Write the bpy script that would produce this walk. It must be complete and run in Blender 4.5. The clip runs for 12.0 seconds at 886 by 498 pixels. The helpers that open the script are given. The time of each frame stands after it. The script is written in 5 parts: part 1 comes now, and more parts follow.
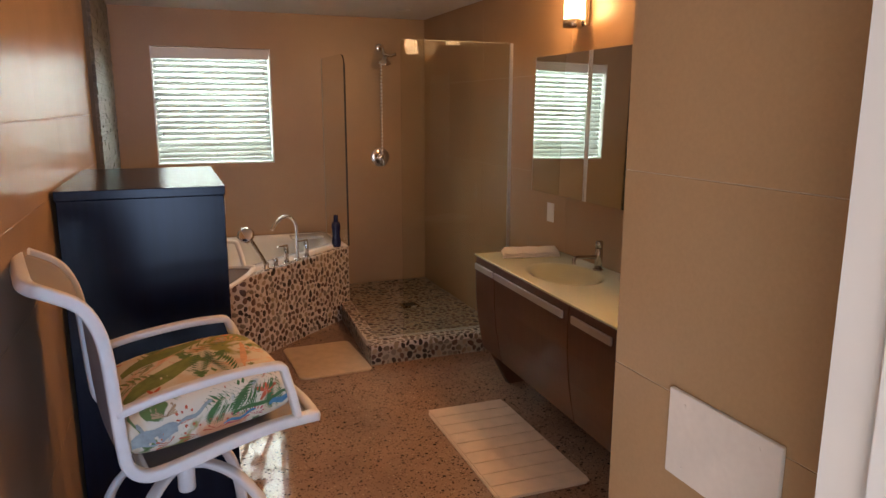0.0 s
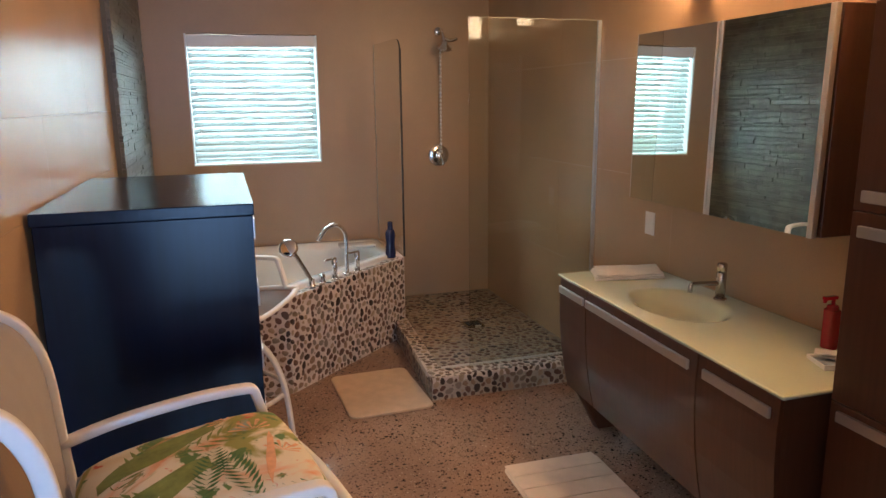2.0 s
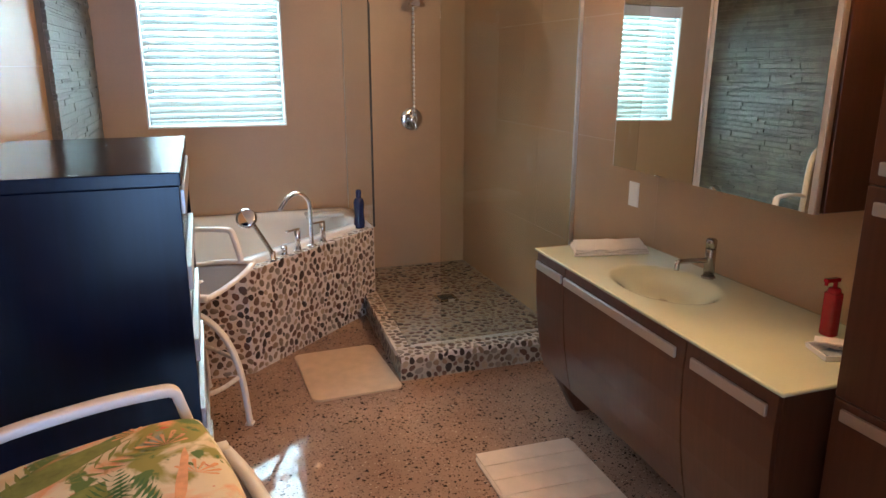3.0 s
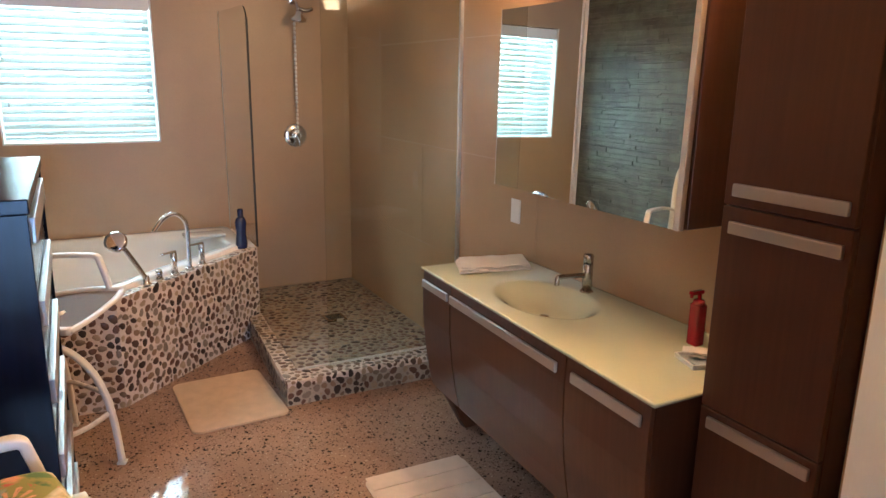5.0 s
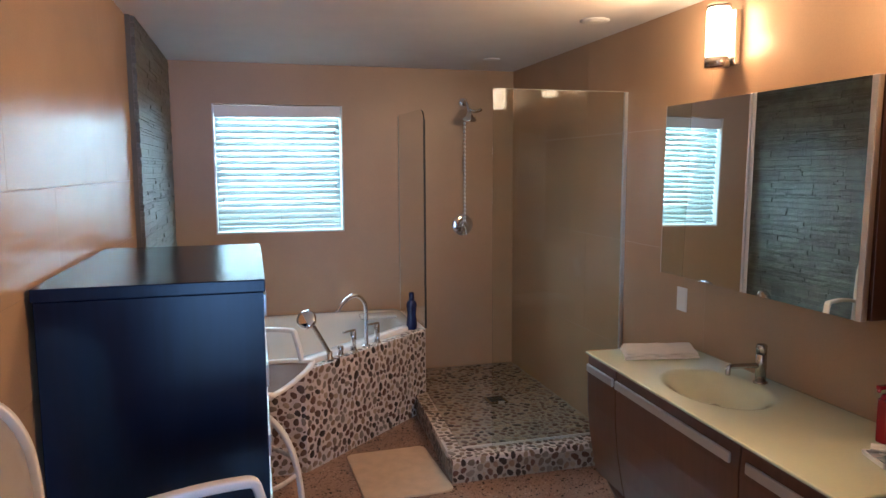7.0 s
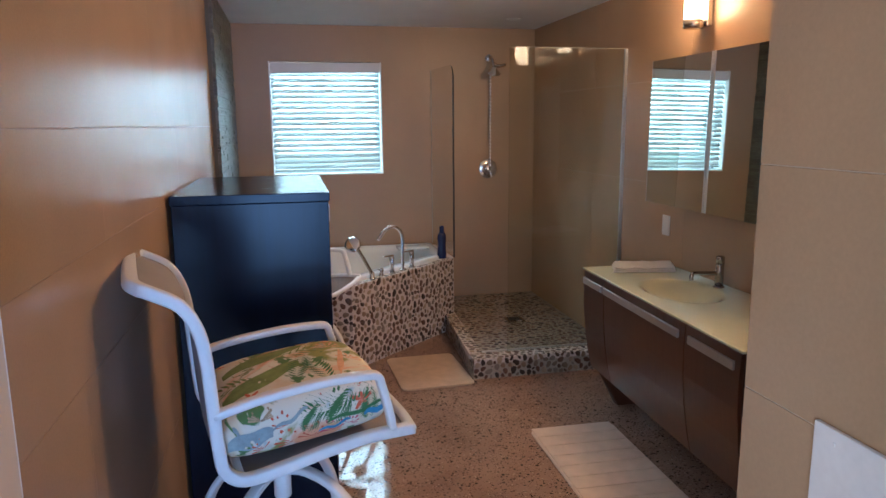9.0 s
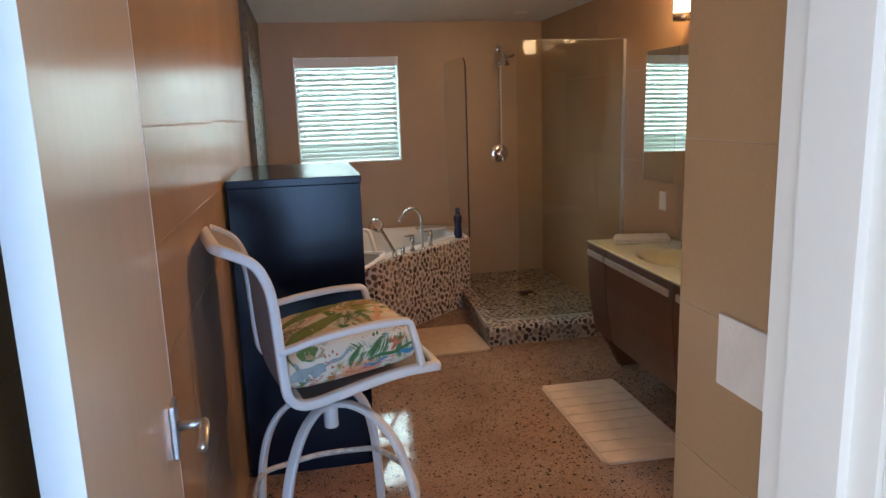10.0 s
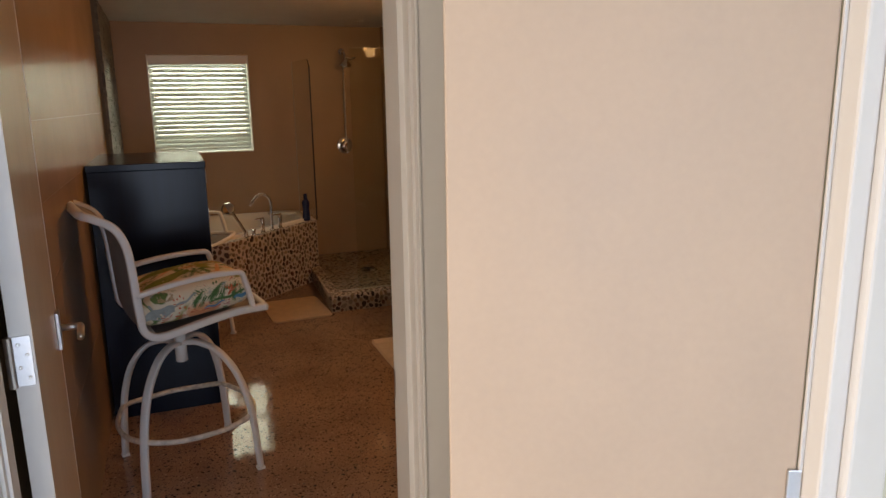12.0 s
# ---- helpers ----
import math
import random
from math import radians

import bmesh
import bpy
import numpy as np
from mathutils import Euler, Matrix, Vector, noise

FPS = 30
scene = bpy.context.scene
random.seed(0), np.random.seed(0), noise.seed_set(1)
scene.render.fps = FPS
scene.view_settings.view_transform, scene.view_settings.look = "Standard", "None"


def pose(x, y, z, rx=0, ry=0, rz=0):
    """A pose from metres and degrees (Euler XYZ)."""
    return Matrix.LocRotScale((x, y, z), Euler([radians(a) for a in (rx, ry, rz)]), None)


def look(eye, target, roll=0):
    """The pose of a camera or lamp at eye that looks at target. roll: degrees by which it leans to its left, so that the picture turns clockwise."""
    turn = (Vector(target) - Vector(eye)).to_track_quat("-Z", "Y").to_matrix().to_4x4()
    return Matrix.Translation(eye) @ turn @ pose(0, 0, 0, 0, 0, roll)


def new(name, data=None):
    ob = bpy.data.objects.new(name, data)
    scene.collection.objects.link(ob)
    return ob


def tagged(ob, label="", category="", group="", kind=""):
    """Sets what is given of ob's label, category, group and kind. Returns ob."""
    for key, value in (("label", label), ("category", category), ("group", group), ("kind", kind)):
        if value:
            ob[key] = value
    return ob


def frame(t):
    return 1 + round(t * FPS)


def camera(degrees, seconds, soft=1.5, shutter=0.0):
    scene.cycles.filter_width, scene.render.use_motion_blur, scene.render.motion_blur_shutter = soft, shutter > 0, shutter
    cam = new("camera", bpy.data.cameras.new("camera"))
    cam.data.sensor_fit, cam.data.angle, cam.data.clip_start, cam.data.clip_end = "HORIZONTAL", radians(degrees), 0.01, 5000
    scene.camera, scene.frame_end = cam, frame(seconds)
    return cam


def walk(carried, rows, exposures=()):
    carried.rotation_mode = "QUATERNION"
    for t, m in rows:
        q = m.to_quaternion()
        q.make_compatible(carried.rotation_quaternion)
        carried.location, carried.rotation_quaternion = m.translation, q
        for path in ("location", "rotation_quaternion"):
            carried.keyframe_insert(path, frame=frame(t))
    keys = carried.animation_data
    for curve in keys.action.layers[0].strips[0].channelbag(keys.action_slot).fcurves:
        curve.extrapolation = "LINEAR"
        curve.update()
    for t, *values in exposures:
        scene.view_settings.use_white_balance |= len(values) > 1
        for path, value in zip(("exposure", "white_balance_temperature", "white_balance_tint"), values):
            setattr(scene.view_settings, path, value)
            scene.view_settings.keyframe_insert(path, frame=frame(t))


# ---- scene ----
cam = camera(65.0, 12.0)
PATH = [
    (0, (-0.072, -0.026, 1.655), (0.64, 1.8, 1.258), 0.1),
    (0.5, (-0.061, 0.129, 1.652), (0.533, 1.994, 1.239), 0.2),
    (1, (-0.055, 0.31, 1.66), (0.5, 2.188, 1.256), 0.1),
    (1.5, (-0.025, 0.501, 1.659), (0.546, 2.376, 1.259), -0.6),
    (2, (0.041, 0.668, 1.648), (0.623, 2.536, 1.231), -0.6),
    (2.5, (0.121, 0.815, 1.638), (0.708, 2.672, 1.182), -0.1),
    (3, (0.171, 0.898, 1.622), (0.799, 2.726, 1.109), 0.0),
    (3.2, (0.185, 0.912, 1.618), (0.828, 2.73, 1.087), 0.1),
    (4.8, (0.213, 0.923, 1.632), (1.117, 2.634, 1.129), 0.8),
    (5, (0.212, 0.913, 1.643), (1.126, 2.628, 1.169), 0.9),
    (5.5, (0.195, 0.907, 1.658), (1.087, 2.654, 1.269), 1.0),
    (6, (0.166, 0.891, 1.676), (0.93, 2.713, 1.363), 0.4),
    (6.5, (0.118, 0.847, 1.688), (0.722, 2.738, 1.445), -0.1),
    (6.7, (0.106, 0.828, 1.679), (0.666, 2.734, 1.453), -0.1),
    (8.5, (-0.018, 0.253, 1.632), (0.443, 2.174, 1.318), -0.4),
    (9, (-0.028, 0.059, 1.617), (0.39, 1.982, 1.263), -0.5),
    (9.5, (-0.098, -0.156, 1.618), (0.313, 1.764, 1.238), -1.8),
    (10, (-0.126, -0.349, 1.626), (0.247, 1.577, 1.239), -1.9),
    (10.5, (-0.121, -0.551, 1.624), (0.117, 1.397, 1.239), -0.9),
    (11, (-0.13, -0.758, 1.634), (0.064, 1.192, 1.238), -1.1),
    (11.5, (-0.128, -0.987, 1.649), (0.317, 0.922, 1.248), -1.5),
    (12, (-0.084, -1.189, 1.654), (0.635, 0.631, 1.24), -0.9),
]
EXPOSURES = [(0, 0.37, 6900, 20), (1.5, 0.70, 5700, 11), (2.5, 0.90, 5350, 9), (3, 1.10, 5300, 9), (5, 1.32, 5250, 7), (6, 1.22, 4950, 7), (6.5, 1.0, 4800, 8), (8.5, 0.57, 4950, 9), (9.5, 0.53, 4800, 9), (10, 0.36, 5800, 9), (10.5, 0.13, 5800, 12), (11, -0.02, 6500, 16), (11.5, -0.32, 7900, 20), (12, -0.72, 8900, 20)]
walk(cam, [(t, look(eye, target, roll)) for t, eye, target, roll in PATH], EXPOSURES)

from mathutils.bvhtree import BVHTree

# ---- light ----
world = bpy.data.worlds.new("world")
scene.world = world
world.use_nodes = True
wn = world.node_tree
sky = wn.nodes.new("ShaderNodeTexSky")
sky.sky_type, sky.sun_disc = "NISHITA", False
sky.sun_elevation, sky.sun_rotation = radians(48), radians(200)
wn.links.new(sky.outputs[0], wn.nodes["Background"].inputs[0])
wn.nodes["Background"].inputs[1].default_value = 0.10
sun = new("sun", bpy.data.lights.new("sun", "SUN"))
sun.data.energy, sun.data.angle, sun.data.color = 3.0, radians(0.5), (1, 0.95, 0.88)
sun.matrix_world = look((2, -8, 9), (0, 0, 0))


def area(name, eye, target, w, h, watts, colour):
    lamp = new(name, bpy.data.lights.new(name, "AREA"))
    lamp.data.shape, lamp.data.size, lamp.data.size_y = "RECTANGLE", w, h
    lamp.data.energy, lamp.data.color = watts, colour
    lamp.matrix_world = look(eye, target)
    return lamp


def glow(name, place, watts, colour, r=0.03):
    lamp = new(name, bpy.data.lights.new(name, "POINT"))
    lamp.data.energy, lamp.data.color, lamp.data.shadow_soft_size = watts, colour, r
    lamp.location = place
    return lamp


area("bath_window_daylight", (0.29, 6.32, 1.78), (0.29, 3, 1.2), 0.9, 0.9, 26, (0.82, 1.0, 0.97))
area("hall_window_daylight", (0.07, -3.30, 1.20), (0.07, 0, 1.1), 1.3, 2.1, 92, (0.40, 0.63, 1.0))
area("hall_side_daylight", (-0.69, -1.08, 1.15), (2, -0.6, 1.1), 1.25, 2.0, 30, (1.0, 0.97, 0.93))
for lamp_y in (3.37, 2.40):
    glow("sconce_bulb", (1.966, lamp_y, 2.2), 4.0, (1.0, 0.50, 0.18), 0.035)
    area("sconce_front", (1.965, lamp_y, 2.22), (0.9, lamp_y, 2.0), 0.06, 0.15, 9.5, (1.0, 0.50, 0.18))


# ---- materials ----
def material(name, colour, rough=0.5, metal=0.0, vary=0.12, scale=6.0, fine=90.0, bump=0.05, depth=0.002, coat=0.0, spec=0.5, random_value=0.0, rough_vary=0.22):
    """Base colour varied at two scales, with roughness and fine relief."""
    m = bpy.data.materials.new(name)
    m.use_nodes = True
    nt = m.node_tree
    b = nt.nodes["Principled BSDF"]
    b.inputs["Roughness"].default_value, b.inputs["Metallic"].default_value = rough, metal
    b.inputs["Coat Weight"].default_value = coat
    b.inputs["Specular IOR Level"].default_value = spec
    tc = nt.nodes.new("ShaderNodeTexCoord")
    big, small = nt.nodes.new("ShaderNodeTexNoise"), nt.nodes.new("ShaderNodeTexNoise")
    big.inputs["Scale"].default_value, small.inputs["Scale"].default_value = scale, fine
    big.inputs["Detail"].default_value = 5
    for n in (big, small):
        nt.links.new(tc.outputs["Object"], n.inputs["Vector"])
    add = nt.nodes.new("ShaderNodeMath")
    add.operation = "MULTIPLY_ADD"
    nt.links.new(small.outputs["Fac"], add.inputs[0])
    add.inputs[1].default_value = 0.45
    nt.links.new(big.outputs["Fac"], add.inputs[2])
    ramp = nt.nodes.new("ShaderNodeMapRange")
    ramp.inputs["From Min"].default_value, ramp.inputs["From Max"].default_value = 0.45, 1.0
    ramp.inputs["To Min"].default_value, ramp.inputs["To Max"].default_value = 1 - vary, 1 + vary
    nt.links.new(add.outputs[0], ramp.inputs["Value"])
    hsv = nt.nodes.new("ShaderNodeHueSaturation")
    hsv.inputs["Color"].default_value = (*colour, 1)
    last = ramp.outputs["Result"]
    if random_value:
        oi = nt.nodes.new("ShaderNodeObjectInfo")
        mr = nt.nodes.new("ShaderNodeMapRange")
        mr.inputs["To Min"].default_value, mr.inputs["To Max"].default_value = 1 - random_value, 1 + random_value
        nt.links.new(oi.outputs["Random"], mr.inputs["Value"])
        mul = nt.nodes.new("ShaderNodeMath")
        mul.operation = "MULTIPLY"
        nt.links.new(last, mul.inputs[0])
        nt.links.new(mr.outputs["Result"], mul.inputs[1])
        last = mul.outputs[0]
    nt.links.new(last, hsv.inputs["Value"])
    nt.links.new(hsv.outputs["Color"], b.inputs["Base Color"])
    rr = nt.nodes.new("ShaderNodeMapRange")
    rr.inputs["To Min"].default_value, rr.inputs["To Max"].default_value = rough * (1 - rough_vary), min(1, rough * (1 + rough_vary))
    nt.links.new(big.outputs["Fac"], rr.inputs["Value"])
    nt.links.new(rr.outputs["Result"], b.inputs["Roughness"])
    if bump:
        bp = nt.nodes.new("ShaderNodeBump")
        bp.inputs["Strength"].default_value, bp.inputs["Distance"].default_value = bump, depth
        nt.links.new(small.outputs["Fac"], bp.inputs["Height"])
        nt.links.new(bp.outputs["Normal"], b.inputs["Normal"])
    return m


def wood(name, colour, dark, rough, axis, stretch=14.0, scale=3.0, spec=0.5):
    """Straight grain along one axis."""
    m = material(name, colour, rough, bump=0.0, spec=spec, rough_vary=0.1)
    nt = m.node_tree
    b = nt.nodes["Principled BSDF"]
    tc, mp, ns = nt.nodes.new("ShaderNodeTexCoord"), nt.nodes.new("ShaderNodeMapping"), nt.nodes.new("ShaderNodeTexNoise")
    sc = [stretch] * 3
    sc["xyz".index(axis)] = 0.8
    mp.inputs["Scale"].default_value = sc
    ns.inputs["Scale"].default_value, ns.inputs["Detail"].default_value = scale, 6
    nt.links.new(tc.outputs["Object"], mp.inputs["Vector"])
    nt.links.new(mp.outputs["Vector"], ns.inputs["Vector"])
    cr = nt.nodes.new("ShaderNodeValToRGB")
    cr.color_ramp.elements[0].position, cr.color_ramp.elements[1].position = 0.32, 0.7
    cr.color_ramp.elements[0].color, cr.color_ramp.elements[1].color = (*dark, 1), (*colour, 1)
    nt.links.new(ns.outputs["Fac"], cr.inputs["Fac"])
    nt.links.new(cr.outputs["Color"], b.inputs["Base Color"])
    bp = nt.nodes.new("ShaderNodeBump")
    bp.inputs["Strength"].default_value, bp.inputs["Distance"].default_value = 0.12, 0.0015
    nt.links.new(ns.outputs["Fac"], bp.inputs["Height"])
    nt.links.new(bp.outputs["Normal"], b.inputs["Normal"])
    return m


def terrazzo():
    m = bpy.data.materials.new("terrazzo")
    m.use_nodes = True
    nt = m.node_tree
    b = nt.nodes["Principled BSDF"]
    tc = nt.nodes.new("ShaderNodeTexCoord")
    base = nt.nodes.new("ShaderNodeTexNoise")
    base.inputs["Scale"].default_value, base.inputs["Detail"].default_value = 2.2, 4
    nt.links.new(tc.outputs["Object"], base.inputs["Vector"])
    ground = nt.nodes.new("ShaderNodeValToRGB")
    ground.color_ramp.elements[0].position, ground.color_ramp.elements[1].position = 0.3, 0.72
    ground.color_ramp.elements[0].color, ground.color_ramp.elements[1].color = (0.265, 0.170, 0.123, 1), (0.405, 0.275, 0.200, 1)
    nt.links.new(base.outputs["Fac"], ground.inputs["Fac"])
    col = ground.outputs["Color"]
    warp = nt.nodes.new("ShaderNodeTexNoise")
    warp.inputs["Scale"].default_value = 60
    nt.links.new(tc.outputs["Object"], warp.inputs["Vector"])
    mixv = nt.nodes.new("ShaderNodeVectorMath")
    mixv.operation = "MULTIPLY_ADD"
    mixv.inputs[1].default_value = (0.020, 0.010, 0.012)
    nt.links.new(warp.outputs["Color"], mixv.inputs[0])
    nt.links.new(tc.outputs["Object"], mixv.inputs[2])
    for scale, size, share, c in ((62, 0.30, 0.50, (0.055, 0.028, 0.020)), (120, 0.34, 0.42, (0.10, 0.055, 0.038)), (110, 0.3, 0.16, (0.52, 0.42, 0.33)), (44, 0.27, 0.22, (0.04, 0.022, 0.016))):
        v = nt.nodes.new("ShaderNodeTexVoronoi")
        v.inputs["Scale"].default_value = scale
        nt.links.new(mixv.outputs[0], v.inputs["Vector"])
        sep = nt.nodes.new("ShaderNodeSeparateColor")
        nt.links.new(v.outputs["Color"], sep.inputs[0])
        lim = nt.nodes.new("ShaderNodeMath")
        lim.operation = "MULTIPLY"
        lim.inputs[1].default_value = size / max(share, 0.01) * 1.0
        less = nt.nodes.new("ShaderNodeMath")
        less.operation = "LESS_THAN"
        nt.links.new(v.outputs["Distance"], less.inputs[0])
        pick = nt.nodes.new("ShaderNodeMath")
        pick.operation = "LESS_THAN"
        pick.inputs[1].default_value = share
        nt.links.new(sep.outputs[0], pick.inputs[0])
        sz = nt.nodes.new("ShaderNodeMapRange")
        sz.inputs["To Min"].default_value, sz.inputs["To Max"].default_value = size * 0.5, size * 1.3
        nt.links.new(sep.outputs[1], sz.inputs["Value"])
        nt.links.new(sz.outputs["Result"], less.inputs[1])
        both = nt.nodes.new("ShaderNodeMath")
        both.operation = "MULTIPLY"
        nt.links.new(less.outputs[0], both.inputs[0])
        nt.links.new(pick.outputs[0], both.inputs[1])
        mx = nt.nodes.new("ShaderNodeMix")
        mx.data_type = "RGBA"
        nt.links.new(both.outputs[0], mx.inputs[0])
        nt.links.new(col, mx.inputs[6])
        mx.inputs[7].default_value = (*c, 1)
        col = mx.outputs[2]
    nt.links.new(col, b.inputs["Base Color"])
    rr = nt.nodes.new("ShaderNodeMapRange")
    rr.inputs["To Min"].default_value, rr.inputs["To Max"].default_value = 0.03, 0.08
    nt.links.new(base.outputs["Fac"], rr.inputs["Value"])
    nt.links.new(rr.outputs["Result"], b.inputs["Roughness"])
    return m


def pebble_material(name, source):
    """River pebbles: each one of a handful of stone colours. source: 'object' or 'island'."""
    m = bpy.data.materials.new(name)
    m.use_nodes = True
    nt = m.node_tree
    b = nt.nodes["Principled BSDF"]
    if source == "object":
        rnd = nt.nodes.new("ShaderNodeObjectInfo").outputs["Random"]
    else:
        rnd = nt.nodes.new("ShaderNodeNewGeometry").outputs["Random Per Island"]
    cr = nt.nodes.new("ShaderNodeValToRGB")
    cr.color_ramp.interpolation = "CONSTANT"
    stops = [(0.0, (0.034, 0.019, 0.013)), (0.16, (0.10, 0.044, 0.026)), (0.30, (0.23, 0.155, 0.095)), (0.43, (0.17, 0.125, 0.085)), (0.56, (0.085, 0.050, 0.034)), (0.68, (0.33, 0.25, 0.165)), (0.80, (0.13, 0.070, 0.044)), (0.90, (0.21, 0.175, 0.135))]
    while len(cr.color_ramp.elements) < len(stops):
        cr.color_ramp.elements.new(0.5)
    for e, (p, c) in zip(cr.color_ramp.elements, stops):
        e.position, e.color = p, (*c, 1)
    nt.links.new(rnd, cr.inputs["Fac"])
    tc, ns = nt.nodes.new("ShaderNodeTexCoord"), nt.nodes.new("ShaderNodeTexNoise")
    ns.inputs["Scale"].default_value, ns.inputs["Detail"].default_value = 2.5 if source == "object" else 60, 5
    nt.links.new(tc.outputs["Object"], ns.inputs["Vector"])
    mr = nt.nodes.new("ShaderNodeMapRange")
    mr.inputs["To Min"].default_value, mr.inputs["To Max"].default_value = 0.6, 1.4
    nt.links.new(ns.outputs["Fac"], mr.inputs["Value"])
    hsv = nt.nodes.new("ShaderNodeHueSaturation")
    nt.links.new(cr.outputs["Color"], hsv.inputs["Color"])
    nt.links.new(mr.outputs["Result"], hsv.inputs["Value"])
    nt.links.new(hsv.outputs["Color"], b.inputs["Base Color"])
    b.inputs["Roughness"].default_value = 0.38
    return m


def fabric_print():
    """Tropical print on cream cotton: fern greens, coral reds, sea blues, sand."""
    m = bpy.data.materials.new("tropical_print")
    m.use_nodes = True
    nt = m.node_tree
    b = nt.nodes["Principled BSDF"]
    b.inputs["Roughness"].default_value = 0.85
    tc = nt.nodes.new("ShaderNodeTexCoord")
    col = None
    layers = (((0.66, 0.54, 0.36), 5.0, 0.54, 0.62, 1.0, 1), ((0.30, 0.30, 0.08), 4.2, 0.575, 0.62, 1.2, 7), ((0.11, 0.20, 0.06), 7.0, 0.58, 0.61, 2.0, 13), ((0.55, 0.13, 0.08), 8.0, 0.67, 0.69, 3.0, 21), ((0.30, 0.42, 0.46), 4.5, 0.60, 0.68, 1.5, 34), ((0.74, 0.36, 0.19), 4.0, 0.54, 0.62, 1.2, 45))
    for c, scale, lo, hi, warp, seed in layers:
        mp, ns = nt.nodes.new("ShaderNodeMapping"), nt.nodes.new("ShaderNodeTexNoise")
        mp.inputs["Location"].default_value = (seed, seed * 0.7, seed * 1.3)
        ns.inputs["Scale"].default_value, ns.inputs["Detail"].default_value, ns.inputs["Distortion"].default_value = scale, 5, warp
        nt.links.new(tc.outputs["Object"], mp.inputs["Vector"])
        nt.links.new(mp.outputs["Vector"], ns.inputs["Vector"])
        mr = nt.nodes.new("ShaderNodeMapRange")
        mr.inputs["From Min"].default_value, mr.inputs["From Max"].default_value = lo, hi
        nt.links.new(ns.outputs["Fac"], mr.inputs["Value"])
        mx = nt.nodes.new("ShaderNodeMix")
        mx.data_type = "RGBA"
        nt.links.new(mr.outputs["Result"], mx.inputs[0])
        if col is None:
            mx.inputs[6].default_value = (0.72, 0.67, 0.54, 1)
        else:
            nt.links.new(col, mx.inputs[6])
        mx.inputs[7].default_value = (*c, 1)
        col = mx.outputs[2]
    nt.links.new(col, b.inputs["Base Color"])
    wv = nt.nodes.new("ShaderNodeTexNoise")
    wv.inputs["Scale"].default_value = 300
    nt.links.new(tc.outputs["Object"], wv.inputs["Vector"])
    bp = nt.nodes.new("ShaderNodeBump")
    bp.inputs["Strength"].default_value, bp.inputs["Distance"].default_value = 0.25, 0.002
    nt.links.new(wv.outputs["Fac"], bp.inputs["Height"])
    nt.links.new(bp.outputs["Normal"], b.inputs["Normal"])
    return m


def glass(name, tint, rough=0.0, haze=0.0, haze_colour=(0.6, 0.62, 0.5), ior=1.45):
    m = bpy.data.materials.new(name)
    m.use_nodes = True
    nt = m.node_tree
    b = nt.nodes["Principled BSDF"]
    b.inputs["Base Color"].default_value = (*tint, 1)
    b.inputs["Roughness"].default_value = rough
    b.inputs["Transmission Weight"].default_value = 1.0
    b.inputs["IOR"].default_value = ior
    if haze:
        d, mx = nt.nodes.new("ShaderNodeBsdfDiffuse"), nt.nodes.new("ShaderNodeMixShader")
        d.inputs["Color"].default_value = (*haze_colour, 1)
        mx.inputs[0].default_value = haze
        nt.links.new(b.outputs[0], mx.inputs[1])
        nt.links.new(d.outputs[0], mx.inputs[2])
        nt.links.new(mx.outputs[0], nt.nodes["Material Output"].inputs["Surface"])
    return m


def emitter(name, colour, strength):
    m = bpy.data.materials.new(name)
    m.use_nodes = True
    b = m.node_tree.nodes["Principled BSDF"]
    b.inputs["Base Color"].default_value = (0.8, 0.8, 0.8, 1)
    b.inputs["Emission Color"].default_value, b.inputs["Emission Strength"].default_value = (*colour, 1), strength
    return m


def slat_material():
    m = material("blind_slat", (0.57, 0.61, 0.585), 0.45, vary=0.03, bump=0.0)
    nt = m.node_tree
    tr, mx = nt.nodes.new("ShaderNodeBsdfTranslucent"), nt.nodes.new("ShaderNodeMixShader")
    tr.inputs["Color"].default_value = (0.80, 0.86, 0.84, 1)
    mx.inputs[0].default_value = 0.22
    nt.links.new(nt.nodes["Principled BSDF"].outputs[0], mx.inputs[1])
    nt.links.new(tr.outputs[0], mx.inputs[2])
    nt.links.new(mx.outputs[0], nt.nodes["Material Output"].inputs["Surface"])
    return m


M_TERRAZZO = terrazzo()
M_TILE = material("tan_tile", (0.44, 0.30, 0.175), 0.245, rough_vary=0.08, vary=0.09, scale=2.2, fine=160, bump=0.04, depth=0.001, random_value=0.03)
M_TAUPE = material("tan_plaster_tile", (0.41, 0.285, 0.175), 0.40, vary=0.08, scale=1.8, fine=140, bump=0.05, depth=0.001)
M_GROUT = material("tan_grout", (0.34, 0.23, 0.14), 0.8, vary=0.1)
M_JOINT = material("pale_grout", (0.54, 0.43, 0.31), 0.8, vary=0.1)
M_CEIL = material("ceiling_paint", (0.74, 0.72, 0.70), 0.8, vary=0.04, bump=0.1)
M_WHITE = material("white_paint", (0.78, 0.78, 0.77), 0.38, vary=0.04, scale=4, bump=0.03)
M_TRIM = material("hall_trim_paint", (0.66, 0.65, 0.64), 0.38, vary=0.03, scale=3, fine=40, bump=0.01)
M_HALL = material("hall_paint", (0.58, 0.575, 0.47), 0.6, vary=0.05, bump=0.06)
M_HALLFLOOR = material("pale_floor", (0.55, 0.56, 0.57), 0.12, vary=0.06, bump=0.0)
M_PEACH = material("warm_white_paint", (0.44, 0.335, 0.26), 0.5, vary=0.05, bump=0.05)
